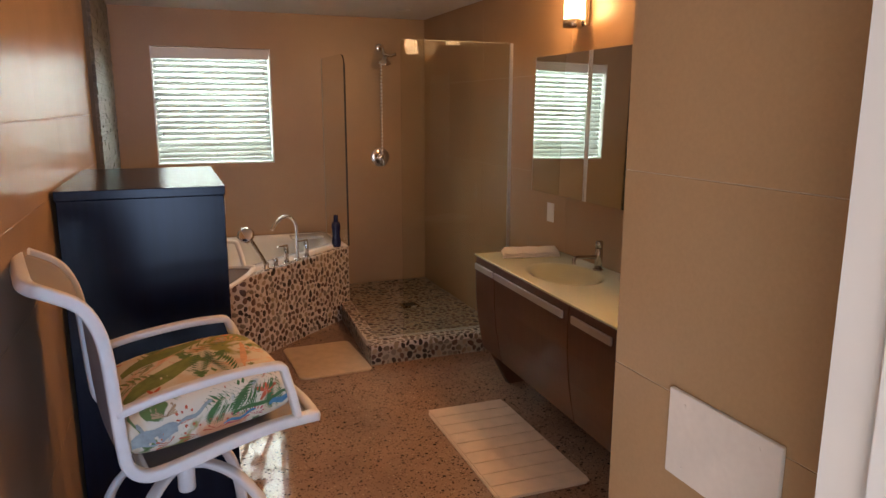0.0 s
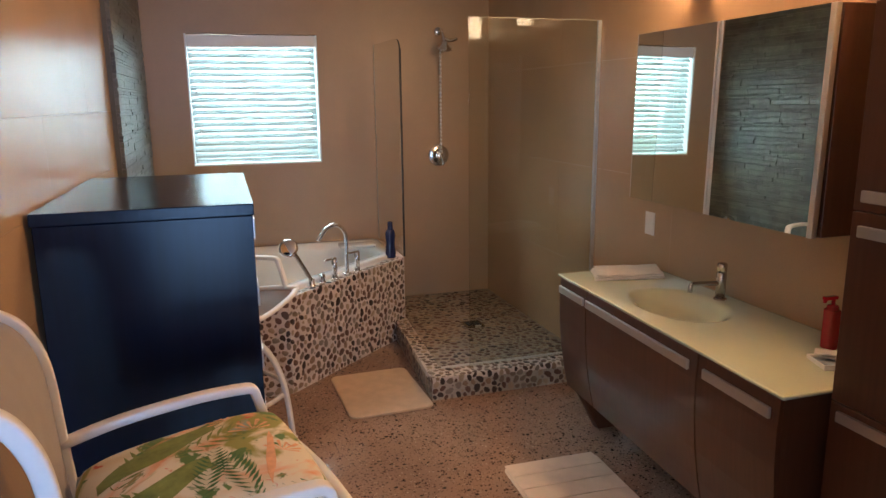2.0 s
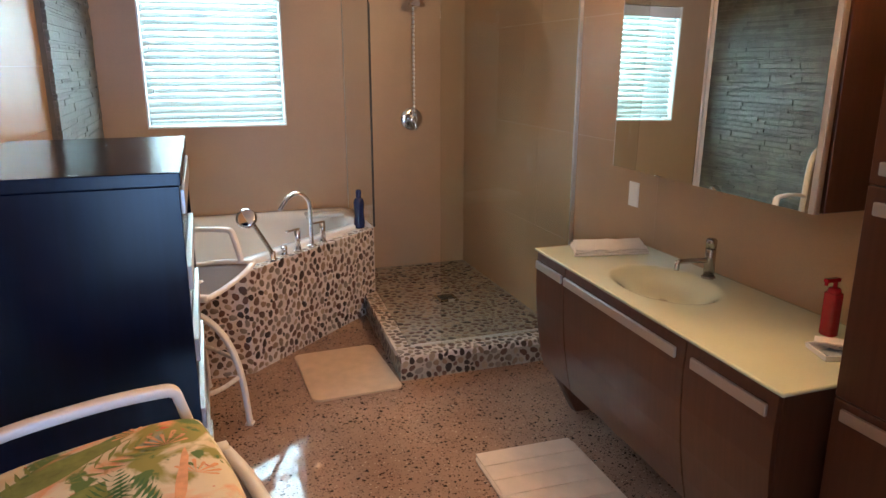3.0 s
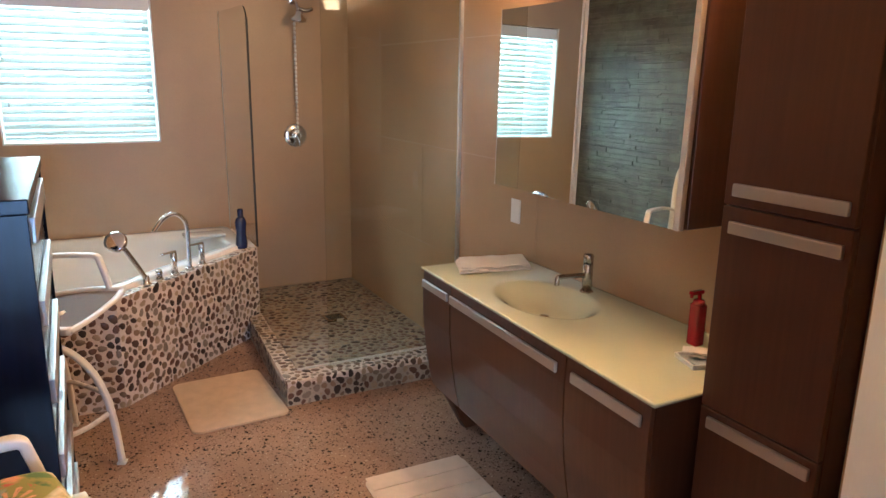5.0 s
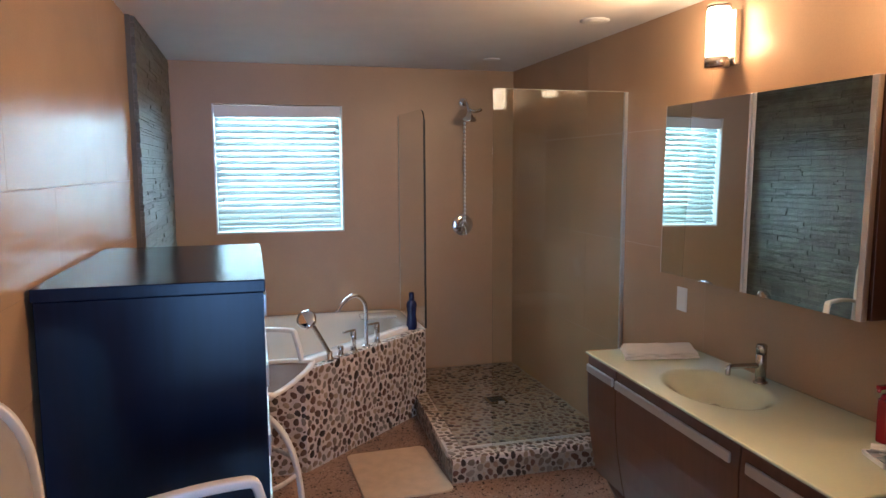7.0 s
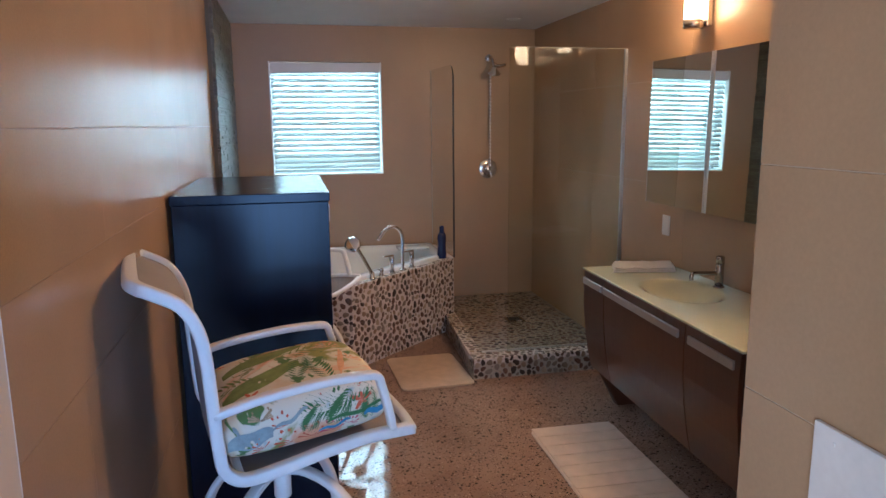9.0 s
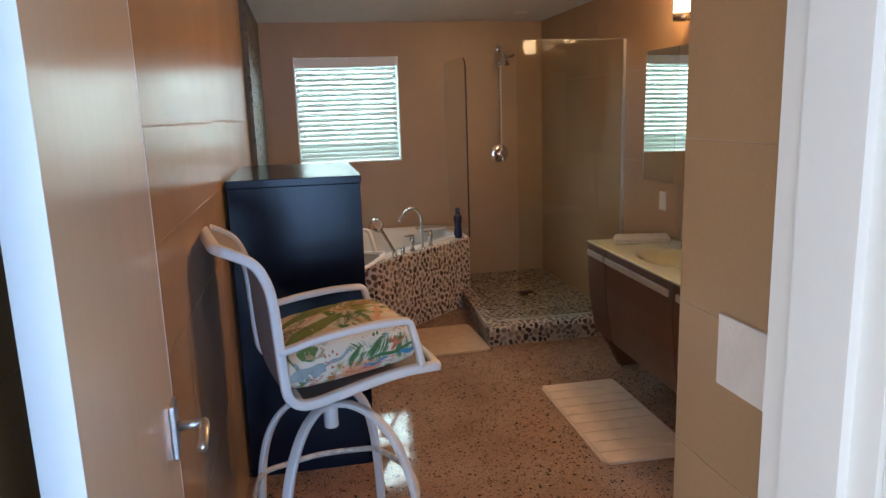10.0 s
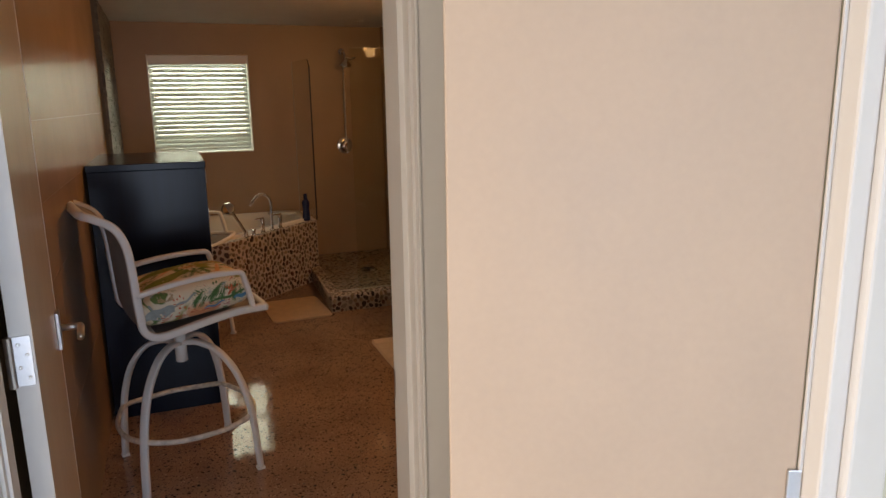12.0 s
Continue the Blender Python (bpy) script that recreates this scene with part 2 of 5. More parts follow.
M_DOOR = wood("door_veneer", (0.80, 0.705, 0.58), (0.77, 0.67, 0.545), 0.22, "z", 10, 2.2)
# Black-brown stain; the blue in its colour paints in reflected hall daylight
M_BLACK = wood("black_brown_stain_blue_sheen", (0.0032, 0.0064, 0.0190), (0.0023, 0.0046, 0.0135), 0.22, "z", 16, 3, 0.2)
M_WENGE = wood("wenge_veneer", (0.094, 0.038, 0.020), (0.074, 0.029, 0.015), 0.36, "z", 22, 3)
M_ALU = material("brushed_aluminium", (0.62, 0.61, 0.60), 0.34, 0.9, vary=0.06, fine=220)
M_CHROME = material("chrome", (0.84, 0.84, 0.86), 0.10, 1.0, vary=0.02, bump=0.0)
M_NICKEL = material("brushed_nickel", (0.50, 0.47, 0.43), 0.26, 1.0, vary=0.05, fine=200)
M_STEEL = material("satin_steel", (0.55, 0.55, 0.56), 0.35, 1.0, vary=0.08, fine=200)
M_DARK = material("dark_rubber", (0.02, 0.02, 0.02), 0.6)
M_ACRYLIC = material("white_acrylic", (0.82, 0.81, 0.78), 0.12, vary=0.02, bump=0.0, coat=0.4)
M_TUBGROUT = material("pebble_grout", (0.58, 0.51, 0.45), 0.85, vary=0.16, scale=9, bump=0.3, depth=0.003)
M_PANGROUT = material("worn_pebble_grout", (0.34, 0.30, 0.245), 0.8, vary=0.25, scale=7, bump=0.3, depth=0.003)
M_PEBBLE = pebble_material("river_pebble", "object")
M_PEBBLES = pebble_material("river_pebbles", "island")
M_STONE = material("grey_ledger_stone", (0.108, 0.114, 0.10), 0.40, vary=0.4, scale=9, fine=70, bump=0.7, depth=0.006, random_value=0.28)
M_STONEBED = material("stone_backing", (0.12, 0.125, 0.11), 0.9)
M_COUNTER = material("pale_yellow_glass", (0.64, 0.685, 0.50), 0.05, vary=0.03, bump=0.0, coat=0.5)
M_FRAME = material("white_powder_coat", (0.76, 0.75, 0.73), 0.42, vary=0.06, fine=60, bump=0.06)
M_RUST = material("worn_white_coat", (0.62, 0.57, 0.50), 0.6, vary=0.35, scale=30, fine=80, bump=0.2)
M_SLING = material("grey_mesh_fabric", (0.40, 0.38, 0.39), 0.8, vary=0.12, fine=420, bump=0.5, depth=0.002)
def open_weave(m, share):
    """Lets part of the light through a coarse mesh."""
    nt = m.node_tree
    tr, mx = nt.nodes.new("ShaderNodeBsdfTransparent"), nt.nodes.new("ShaderNodeMixShader")
    mx.inputs[0].default_value = share
    nt.links.new(nt.nodes["Principled BSDF"].outputs[0], mx.inputs[1])
    nt.links.new(tr.outputs[0], mx.inputs[2])
    nt.links.new(mx.outputs[0], nt.nodes["Material Output"].inputs["Surface"])


open_weave(M_SLING, 0.13)
M_SLING2 = material("brown_mesh_fabric", (0.17, 0.14, 0.13), 0.85, vary=0.12, fine=420, bump=0.4, depth=0.002)
M_PRINT = fabric_print()
M_FERN = material("fern_green_print", (0.07, 0.17, 0.06), 0.85, vary=0.25, scale=30)
M_OLIVE = material("olive_print", (0.20, 0.25, 0.07), 0.85, vary=0.3, scale=30)
M_CORAL = material("coral_red_print", (0.56, 0.12, 0.06), 0.85, vary=0.2, scale=30)
M_PINK = material("deep_pink_print", (0.52, 0.07, 0.11), 0.85, vary=0.2, scale=30)
M_PEACHY = material("peach_print", (0.72, 0.40, 0.22), 0.85, vary=0.2, scale=30)
M_SEAGREY = material("grey_blue_print", (0.30, 0.36, 0.36), 0.85, vary=0.25, scale=30)
M_SEABLUE = material("sea_blue_print", (0.08, 0.25, 0.42), 0.85, vary=0.3, scale=30)
M_SAND = material("sand_print", (0.42, 0.30, 0.17), 0.85, vary=0.3, scale=30)
M_MAT = material("beige_bath_mat", (0.60, 0.45, 0.31), 0.95, vary=0.12, scale=14, fine=260, bump=0.6, depth=0.004)
M_MAT2 = material("off_white_bath_mat", (0.70, 0.58, 0.48), 0.95, vary=0.1, scale=14, fine=260, bump=0.6, depth=0.004)
M_TOWEL = material("white_terry", (0.82, 0.80, 0.76), 0.95, vary=0.07, scale=20, fine=300, bump=0.7, depth=0.004)
M_MIRROR = material("mirror_silver", (0.80, 0.84, 0.80), 0.015, 1.0, vary=0.01, bump=0.0)
M_GLASS = glass("clear_glass", (0.93, 0.97, 0.93))
M_PANEL = glass("shower_glass", (0.89, 0.91, 0.84), ior=1.38)
M_STRIP = material("satin_metal_strip", (0.60, 0.58, 0.55), 0.42, 0.2, vary=0.06, fine=200)
M_EDGE = material("ground_glass_edge", (0.40, 0.42, 0.33), 0.35, vary=0.05)
M_CLEAR = glass("pale_clear_glass", (0.955, 0.97, 0.94), ior=1.34)
M_SLAT = slat_material()
M_SHADE = emitter("lit_opal_glass", (1.0, 0.66, 0.34), 11.0)
M_OUT = emitter("daylight_haze", (0.86, 1.0, 0.93), 0.55)
M_RED = material("red_plastic", (0.36, 0.008, 0.02), 0.2, vary=0.05, bump=0.0, coat=0.4)
M_BLUE = material("navy_plastic", (0.012, 0.018, 0.075), 0.25, vary=0.05, bump=0.0, coat=0.3)
M_PLASTIC = material("white_plastic", (0.80, 0.79, 0.76), 0.35, vary=0.02, bump=0.0)
M_PAPER = material("white_board", (0.78, 0.76, 0.74), 0.6, vary=0.06, scale=12, bump=0.1)
M_SACHET = material("printed_sachet", (0.34, 0.40, 0.46), 0.4, vary=0.3, scale=40)


# ---- building blocks ----
def thing(name, label, category, group="", kind="", at=(0, 0, 0), rz=0):
    ob = new(name)
    ob.matrix_world = pose(*at, 0, 0, rz)
    return tagged(ob, label, category, group, kind)


def mesh_of(name, bm, smooth=False):
    bmesh.ops.recalc_face_normals(bm, faces=bm.faces)
    me = bpy.data.meshes.new(name)
    bm.to_mesh(me)
    bm.free()
    if smooth:
        me.shade_smooth()
    return me


def part(name, bm, mat, parent=None, label="", smooth=False):
    me = mesh_of(name, bm, smooth)
    me.materials.append(mat)
    ob = new(name, me)
    if parent is not None:
        ob.parent = parent
    if label:
        ob["label"] = label
    return ob


def solid(name, bm, mat, label, category, kind="", group="", smooth=False):
    return tagged(part(name, bm, mat, None, "", smooth), label, category, group, kind)


def add_box(bm, lo, hi, bevel=0.0, seg=2):
    lo, hi = Vector(lo), Vector(hi)
    r = bmesh.ops.create_cube(bm, size=1.0)
    for v in r["verts"]:
        v.co = Vector([lo[i] + (v.co[i] + 0.5) * (hi[i] - lo[i]) for i in range(3)])
    if bevel:
        edges = list({e for v in r["verts"] for e in v.link_edges})
        bmesh.ops.bevel(bm, geom=edges, offset=bevel, segments=seg, affect="EDGES", profile=0.6)
    return bm


def box(lo, hi, bevel=0.0, seg=2):
    return add_box(bmesh.new(), lo, hi, bevel, seg)


def add_lathe(bm, profile, at=(0, 0, 0), n=24, axis="z"):
    """A turned shape from rows of radius and height."""
    rings = []
    turn = {"z": Matrix(), "x": pose(0, 0, 0, 0, 90, 0), "y": pose(0, 0, 0, -90, 0, 0)}[axis]
    for r, h in profile:
        rings.append([bm.verts.new(turn @ Vector((r * math.cos(2 * math.pi * i / n), r * math.sin(2 * math.pi * i / n), h)) + Vector(at)) for i in range(n)])
    for a, b in zip(rings, rings[1:]):
        for i in range(n):
            bm.faces.new((a[i], a[(i + 1) % n], b[(i + 1) % n], b[i]))
    bm.faces.new(rings[0][::-1])
    bm.faces.new(rings[-1])
    return bm


def lathe(profile, at=(0, 0, 0), n=24, axis="z"):
    return add_lathe(bmesh.new(), profile, at, n, axis)


def smooth_line(points, steps=6):
    """Catmull-Rom through the points."""
    p = [Vector(q) for q in points]
    out = []
    for i in range(len(p) - 1):
        a, b, c, d = p[max(i - 1, 0)], p[i], p[i + 1], p[min(i + 2, len(p) - 1)]
        for k in range(steps):
            t = k / steps
            out.append(0.5 * (2 * b + (c - a) * t + (2 * a - 5 * b + 4 * c - d) * t * t + (3 * b - a - 3 * c + d) * t ** 3))
    return out + [p[-1]]


def squared(a, power):
    return math.copysign(abs(a) ** power, a)


def add_tube(bm, line, rx, ry=None, n=10, closed=False, up=(0, 1, 0), carry=False, flat=1.0):
    """An oval section swept along a line; ry lies along up; flat under 1 squares the section off."""
    ry = ry or rx
    rings = []
    m = len(line)
    for i, p in enumerate(line):
        d = (line[(i + 1) % m] - line[i - 1]) if closed else (line[min(i + 1, m - 1)] - line[max(i - 1, 0)])
        d.normalize()
        u = Vector(up) - d * d.dot(Vector(up))
        if carry:
            up = u.normalized()
        if u.length < 1e-3:
            u = d.orthogonal()
        u.normalize()
        w = d.cross(u)
        rings.append([bm.verts.new(p + w * rx * squared(math.cos(2 * math.pi * k / n), flat) + u * ry * squared(math.sin(2 * math.pi * k / n), flat)) for k in range(n)])
    pairs = zip(rings, rings[1:] + rings[:1]) if closed else zip(rings, rings[1:])
    for a, b in pairs:
        for k in range(n):
            bm.faces.new((a[k], a[(k + 1) % n], b[(k + 1) % n], b[k]))
    if not closed:
        bm.faces.new(rings[0][::-1])
        bm.faces.new(rings[-1])
    return bm


def tube(points, rx, ry=None, steps=6, n=10, closed=False, up=(0, 1, 0), flat=1.0):
    return add_tube(bmesh.new(), smooth_line(points, steps), rx, ry, n, closed, up, False, flat)


def prism(outline, z0, z1, bevel=0.0):
    """An upright block on a plan outline."""
    bm = bmesh.new()
    low = [bm.verts.new((x, y, z0)) for x, y in outline]
    f = bm.faces.new(low)
    r = bmesh.ops.extrude_face_region(bm, geom=[f])
    for g in r["geom"]:
        if isinstance(g, bmesh.types.BMVert):
            g.co.z = z1
    if bevel:
        bmesh.ops.bevel(bm, geom=list(bm.edges), offset=bevel, segments=2, affect="EDGES")
    return bm


def rounded(cx, cy, hx, hy, r, n=6):
    pts = []
    for sx, sy, a0 in ((1, 1, 0), (-1, 1, 90), (-1, -1, 180), (1, -1, 270)):
        for k in range(n + 1):
            a = radians(a0 + 90 * k / n)
            pts.append((cx + sx * (hx - r) + r * math.cos(a), cy + sy * (hy - r) + r * math.sin(a)))
    return pts


# ---- the shell ----
WEST, EAST, NORTH, CEIL = -0.475, 2.08, 5.96, 2.41
FLOOR = solid("floor", box((-2.6, -0.45, -0.12), (2.4, 6.4, 0.0)), M_TERRAZZO, "polished brown terrazzo floor with dark chips", "floor", "structure")
solid("floor_hall", box((-2.6, -3.6, -0.12), (2.4, -0.4505, 0.0)), M_HALLFLOOR, "pale glossy hall floor", "floor", "structure")
solid("ceiling", box((-2.6, 0.17, CEIL), (2.4, 6.4, CEIL + 0.12)), M_CEIL, "white painted ceiling of the bathroom", "ceiling", "structure")
solid("ceiling_hall", box((-2.6, -3.6, 2.52), (2.4, 0.168, 2.64)), M_CEIL, "white painted ceiling of the hall", "ceiling", "structure")
WALL_W = solid("wall_west", box((WEST - 0.12, 0.264, 0), (WEST - 0.0016, NORTH + 0.2, CEIL)), M_GROUT, "bathroom wall with large tan tiles", "wall", "structure")
WALL_E = solid("wall_east", box((EAST + 0.0016, 0.332, 0), (EAST + 0.14, NORTH + 0.2, CEIL)), M_JOINT, "bathroom wall with large tan tiles behind the vanity", "wall", "structure")
WX0, WX1, WZ0, WZ1 = -0.165, 0.745, 1.204, 2.123
bm = box((WEST - 0.0016, NORTH, 0), (WX0, NORTH + 0.2, CEIL))
add_box(bm, (WX1, NORTH, 0), (EAST + 0.0016, NORTH + 0.2, CEIL))
add_box(bm, (WX0, NORTH, 0), (WX1, NORTH + 0.2, WZ0))
add_box(bm, (WX0, NORTH, WZ1), (WX1, NORTH + 0.2, CEIL))
WALL_N = solid("wall_north", bm, M_TAUPE, "tan window wall of the bathroom", "wall", "structure")
STUB_X, STUB_Y = 0.615, 0.922
WALL_S = solid("wall_south", box((STUB_X + 0.0016, 0.332, 0), (EAST + 0.0016, STUB_Y - 0.0016, CEIL)), M_JOINT, "tan tiled wall beside the door", "wall", "structure")
WALL_NICHE = solid("wall_niche", box((1.7416, STUB_Y, 0), (EAST + 0.0016, 1.765, CEIL)), M_JOINT, "tan tiled wall beside the tall cabinet", "wall", "structure")
DX0, DX1, DZ = -0.405, 0.385, 2.05
bm = box((-2.6, 0.17, 0), (DX0 - 0.02, 0.262, 2.6))
add_box(bm, (DX1 + 0.02, 0.17, 0), (2.3, 0.33, 2.6))
add_box(bm, (DX0 - 0.02, 0.17, DZ + 0.02), (DX1 + 0.02, 0.33, 2.6))
solid("wall_door", bm, M_HALL, "pale wall with the bathroom doorway", "wall", "structure")
bm = box((-0.74, -0.40, 0), (-0.62, 0.168, 2.52))
add_box(bm, (-0.74, -3.4, 0), (-0.62, -1.75, 2.52))
add_box(bm, (-0.74, -1.75, 2.2), (-0.62, -0.40, 2.52))
solid("wall_hall_west", bm, M_HALL, "pale painted hall wall", "wall", "structure")
solid("wall_hall_east", box((1.35, -3.4, 0), (1.47, 0.168, 2.52)), M_HALL, "pale painted hall wall", "wall", "structure")
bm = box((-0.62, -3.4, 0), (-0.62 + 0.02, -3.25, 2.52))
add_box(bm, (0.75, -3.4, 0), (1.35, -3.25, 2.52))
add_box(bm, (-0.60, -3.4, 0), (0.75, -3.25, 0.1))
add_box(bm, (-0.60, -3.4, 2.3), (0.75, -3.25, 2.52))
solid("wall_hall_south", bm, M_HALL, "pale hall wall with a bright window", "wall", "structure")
solid("backdrop_garden", box((-1.5, 7.2, 0.2), (2.2, 7.22, 3.4)), M_OUT, "bright hazy daylight outside the window", "backdrop", "structure")


def tile(name, lo, hi, parent, mat):
    return part(name, box(lo, hi, 0.0004, 1), mat, parent)


G = 0.0010
# West wall: tile rows between joint heights, with their upright joints
for z0, z1, cuts in ((0, 0.55, (0.266, 1.0, 2.2, 3.4, 4.50)), (0.55, 1.08, (0.266, 1.6, 2.8, 4.0, 4.50)), (1.08, 1.345, (0.266, 1.2, 2.4, 3.6, 4.50)), (1.345, 1.615, (0.266, 0.75, 1.87, 3.07, 4.27, 4.50)), (1.615, CEIL, (0.266, 2.65, 3.85, 4.50))):
    for y0, y1 in zip(cuts, cuts[1:]):
        tile("tile", (WEST - 0.0014, y0 + 0.0003, z0 + G), (WEST, y1 - 0.0003, z1 - G), WALL_W, M_TILE)
for z0, z1, cuts in ((0, 0.66, (1.767, 2.9, 4.1, NORTH)), (0.66, 1.26, (1.767, 2.3, 3.5, 4.7, NORTH)), (1.26, 1.855, (1.767, 2.9, 4.26, NORTH)), (1.855, CEIL, (1.767, 2.3, 3.5, 4.7, NORTH))):
    for y0, y1 in zip(cuts, cuts[1:]):
        tile("tile", (EAST, y0 + G, z0 + G), (EAST + 0.0014, y1 - G, z1 - G), WALL_E, M_TILE)
for z0, z1 in ((0, 0.62), (0.62, 0.925), (0.925, 1.231), (1.231, 1.558), (1.558, CEIL)):
    tile("tile", (STUB_X, 0.334, z0 + G), (STUB_X + 0.0014, STUB_Y - 0.0016, z1 - G), WALL_S, M_TILE)
    tile("tile", (STUB_X + 0.002, STUB_Y - 0.0014, z0 + G), (1.738, STUB_Y, z1 - G), WALL_S, M_TILE)

for z0, z1 in ((0, 0.60), (0.60, 1.19), (1.19, 1.80), (1.80, CEIL)):
    tile("tile", (1.740, STUB_Y + 0.002, z0 + G), (1.7414, 1.763, z1 - G), WALL_NICHE, M_TILE)

# Ledger stone: thin courses of split slate
WALL_STONE = solid("wall_stone", box((WEST - 0.0012, 4.505, 0), (WEST + 0.022, NORTH - 0.002, CEIL)), M_STONEBED, "dark grey split-face ledger stone beside the tub", "stone wall", "structure")
rng = random.Random(7)
z = 0.50
while z < CEIL - 0.01:
    h = min(rng.choice((0.016, 0.022, 0.028, 0.034, 0.042)), CEIL - 0.002 - z)
    y = 4.506
    while y < NORTH - 0.01:
        w = min(rng.uniform(0.16, 0.5), NORTH - 0.003 - y)
        d = rng.uniform(0.016, 0.0205)
        bm = box((WEST + 0.0225, y + 0.0002, z + 0.0002), (WEST + 0.0225 + d, y + w - 0.0002, z + h - 0.0002), 0.0012, 1)
        for v in bm.verts:
            if v.co.x > WEST + 0.03:
                v.co.x += rng.uniform(-0.002, 0.002)
        part("stone", bm, M_STONE, WALL_STONE)
        y += w
    z += h

# ---- window and blind ----
bm = bmesh.new()
for lo, hi in (((WX0, 6.10, WZ0), (WX0 + 0.04, 6.14, WZ1)), ((WX1 - 0.04, 6.10, WZ0), (WX1, 6.14, WZ1)), ((WX0 + 0.04, 6.10, WZ0), (WX1 - 0.04, 6.14, WZ0 + 0.04)), ((WX0 + 0.04, 6.10, WZ1 - 0.04), (WX1 - 0.04, 6.14, WZ1)), ((WX0 + 0.04, 6.10, 1.655), (WX1 - 0.04, 6.135, 1.69))):
    add_box(bm, lo, hi, 0.003, 1)
WIN = thing("window_1", "white framed window behind a lowered blind", "window", kind="structure")
part("window_frame", bm, M_WHITE, WIN)
for z0, z1 in ((WZ0 + 0.04, 1.655), (1.69, WZ1 - 0.04)):
    p = part("pane", box((WX0 + 0.04, 6.116, z0), (WX1 - 0.04, 6.122, z1)), M_GLASS, WIN)
    p.visible_shadow = False
bm = box((WX0 + 0.001, NORTH + 0.002, WZ0 + 0.0005), (WX1 - 0.001, 6.099, WZ0 + 0.012))
add_box(bm, (WX0 + 0.0005, NORTH + 0.002, WZ0 + 0.013), (WX0 + 0.010, 6.099, WZ1 - 0.001))
add_box(bm, (WX1 - 0.010, NORTH + 0.002, WZ0 + 0.013), (WX1 - 0.0005, 6.099, WZ1 - 0.001))
part("window_reveal", bm, M_WHITE, WIN)

BLIND = thing("venetian_blind", "white venetian blind with half-open slats", "blind")
bm = box((WX0 + 0.012, NORTH + 0.012, WZ1 - 0.090), (WX1 - 0.012, NORTH + 0.030, WZ1 - 0.010), 0.004)
for v in bm.verts:
    v.co.z += (v.co.x - WX0) * 0.008
part("valance", bm, M_WHITE, BLIND)
part("headrail", box((WX0 + 0.014, NORTH + 0.032, WZ1 - 0.05), (WX1 - 0.014, NORTH + 0.085, WZ1 - 0.006)), M_WHITE, BLIND)
bm = bmesh.new()
hw, hd = (WX1 - WX0) / 2 - 0.016, 0.025
rows = []
for k in range(5):
    u = -1 + k / 2
    yy, zz = u * hd, 0.0035 * (1 - u * u)
    rows.append([bm.verts.new((s * hw, yy, zz)) for s in (-1, 1)])
for a, b in zip(rows, rows[1:]):
    bm.faces.new((a[0], a[1], b[1], b[0]))
r = bmesh.ops.extrude_face_region(bm, geom=list(bm.faces))
for g in r["geom"]:
    if isinstance(g, bmesh.types.BMVert):
        g.co.z -= 0.0025
slat_mesh = mesh_of("slat", bm)
slat_mesh.materials.append(M_SLAT)
N_SLAT = 18
for k in range(N_SLAT):
    s = new("slat", slat_mesh)
    s.parent = BLIND
    s.matrix_basis = pose((WX0 + WX1) / 2, NORTH + 0.058, WZ0 + 0.076 + k * (WZ1 - 0.10 - WZ0 - 0.076) / (N_SLAT - 1), 50 + rng.uniform(-0.8, 0.8), 0, 0)
part("bottom_rail", box((WX0 + 0.016, NORTH + 0.037, WZ0 + 0.034), (WX1 - 0.016, NORTH + 0.080, WZ0 + 0.050), 0.004), M_SLAT, BLIND)
for x in (WX0 + 0.16, (WX0 + WX1) / 2, WX1 - 0.16):
    bm = bmesh.new()
    for dy in (0.033, 0.083):
        add_lathe(bm, ((0.0012, WZ0 + 0.03), (0.0012, WZ1 - 0.05)), (x, NORTH + dy, 0), 6)
    part("ladder_cord", bm, M_PLASTIC, BLIND)
for x, z in ((WX0 + 0.055, 1.74), (WX0 + 0.06, 1.45), (WX1 - 0.06, 1.93), (WX1 - 0.055, 1.54)):
    part("cord_tassel", lathe(((0.003, -0.02), (0.007, -0.012), (0.004, 0.012), (0.0015, 0.02)), (x, NORTH + 0.026, z), 8), M_STEEL, BLIND)

# ---- doorway ----
bm = box((DX0 - 0.018, 0.166, 0), (DX0, 0.264, DZ))
add_box(bm, (DX0 - 0.0005, 0.185, 0), (DX0 + 0.006, 0.215, DZ - 0.013))
part_jamb = tagged(part("door_frame", bm, M_TRIM), "white painted door frame", "door frame", kind="structure")
bm = box((DX1, 0.166, 0), (DX1 + 0.018, 0.334, DZ))
add_box(bm, (DX1 - 0.012, 0.20, 0), (DX1 + 0.0005, 0.285, DZ - 0.013))
add_box(bm, (DX0, 0.166, DZ), (DX1, 0.334, DZ + 0.018))
part("jamb", bm, M_TRIM, part_jamb)
for x0, x1, s in ((DX0 - 0.085, DX0 - 0.006, 1), (DX1 + 0.006, DX1 + 0.085, -1)):
    bm = box((x0, 0.148, 0), (x1, 0.1655, DZ + 0.085), 0.003)
    xi = x1 if s > 0 else x0
    bead, lip = (0.022, 0.141) if s > 0 else (0.007, 0.1445)
    add_box(bm, (xi - bead if s > 0 else xi, lip, 0), (xi if s > 0 else xi + bead, 0.1478, DZ + 0.02), 0.002)
    part("casing", bm, M_TRIM, part_jamb)
part("casing", box((DX0 - 0.0055, 0.148, DZ + 0.006), (DX1 + 0.0055, 0.1655, DZ + 0.085), 0.003), M_TRIM, part_jamb)
part("strike_plate", box((DX1 - 0.0045, 0.296, 0.955), (DX1 - 0.0005, 0.322, 1.025), 0.001, 1), M_STEEL, part_jamb, "steel strike plate")

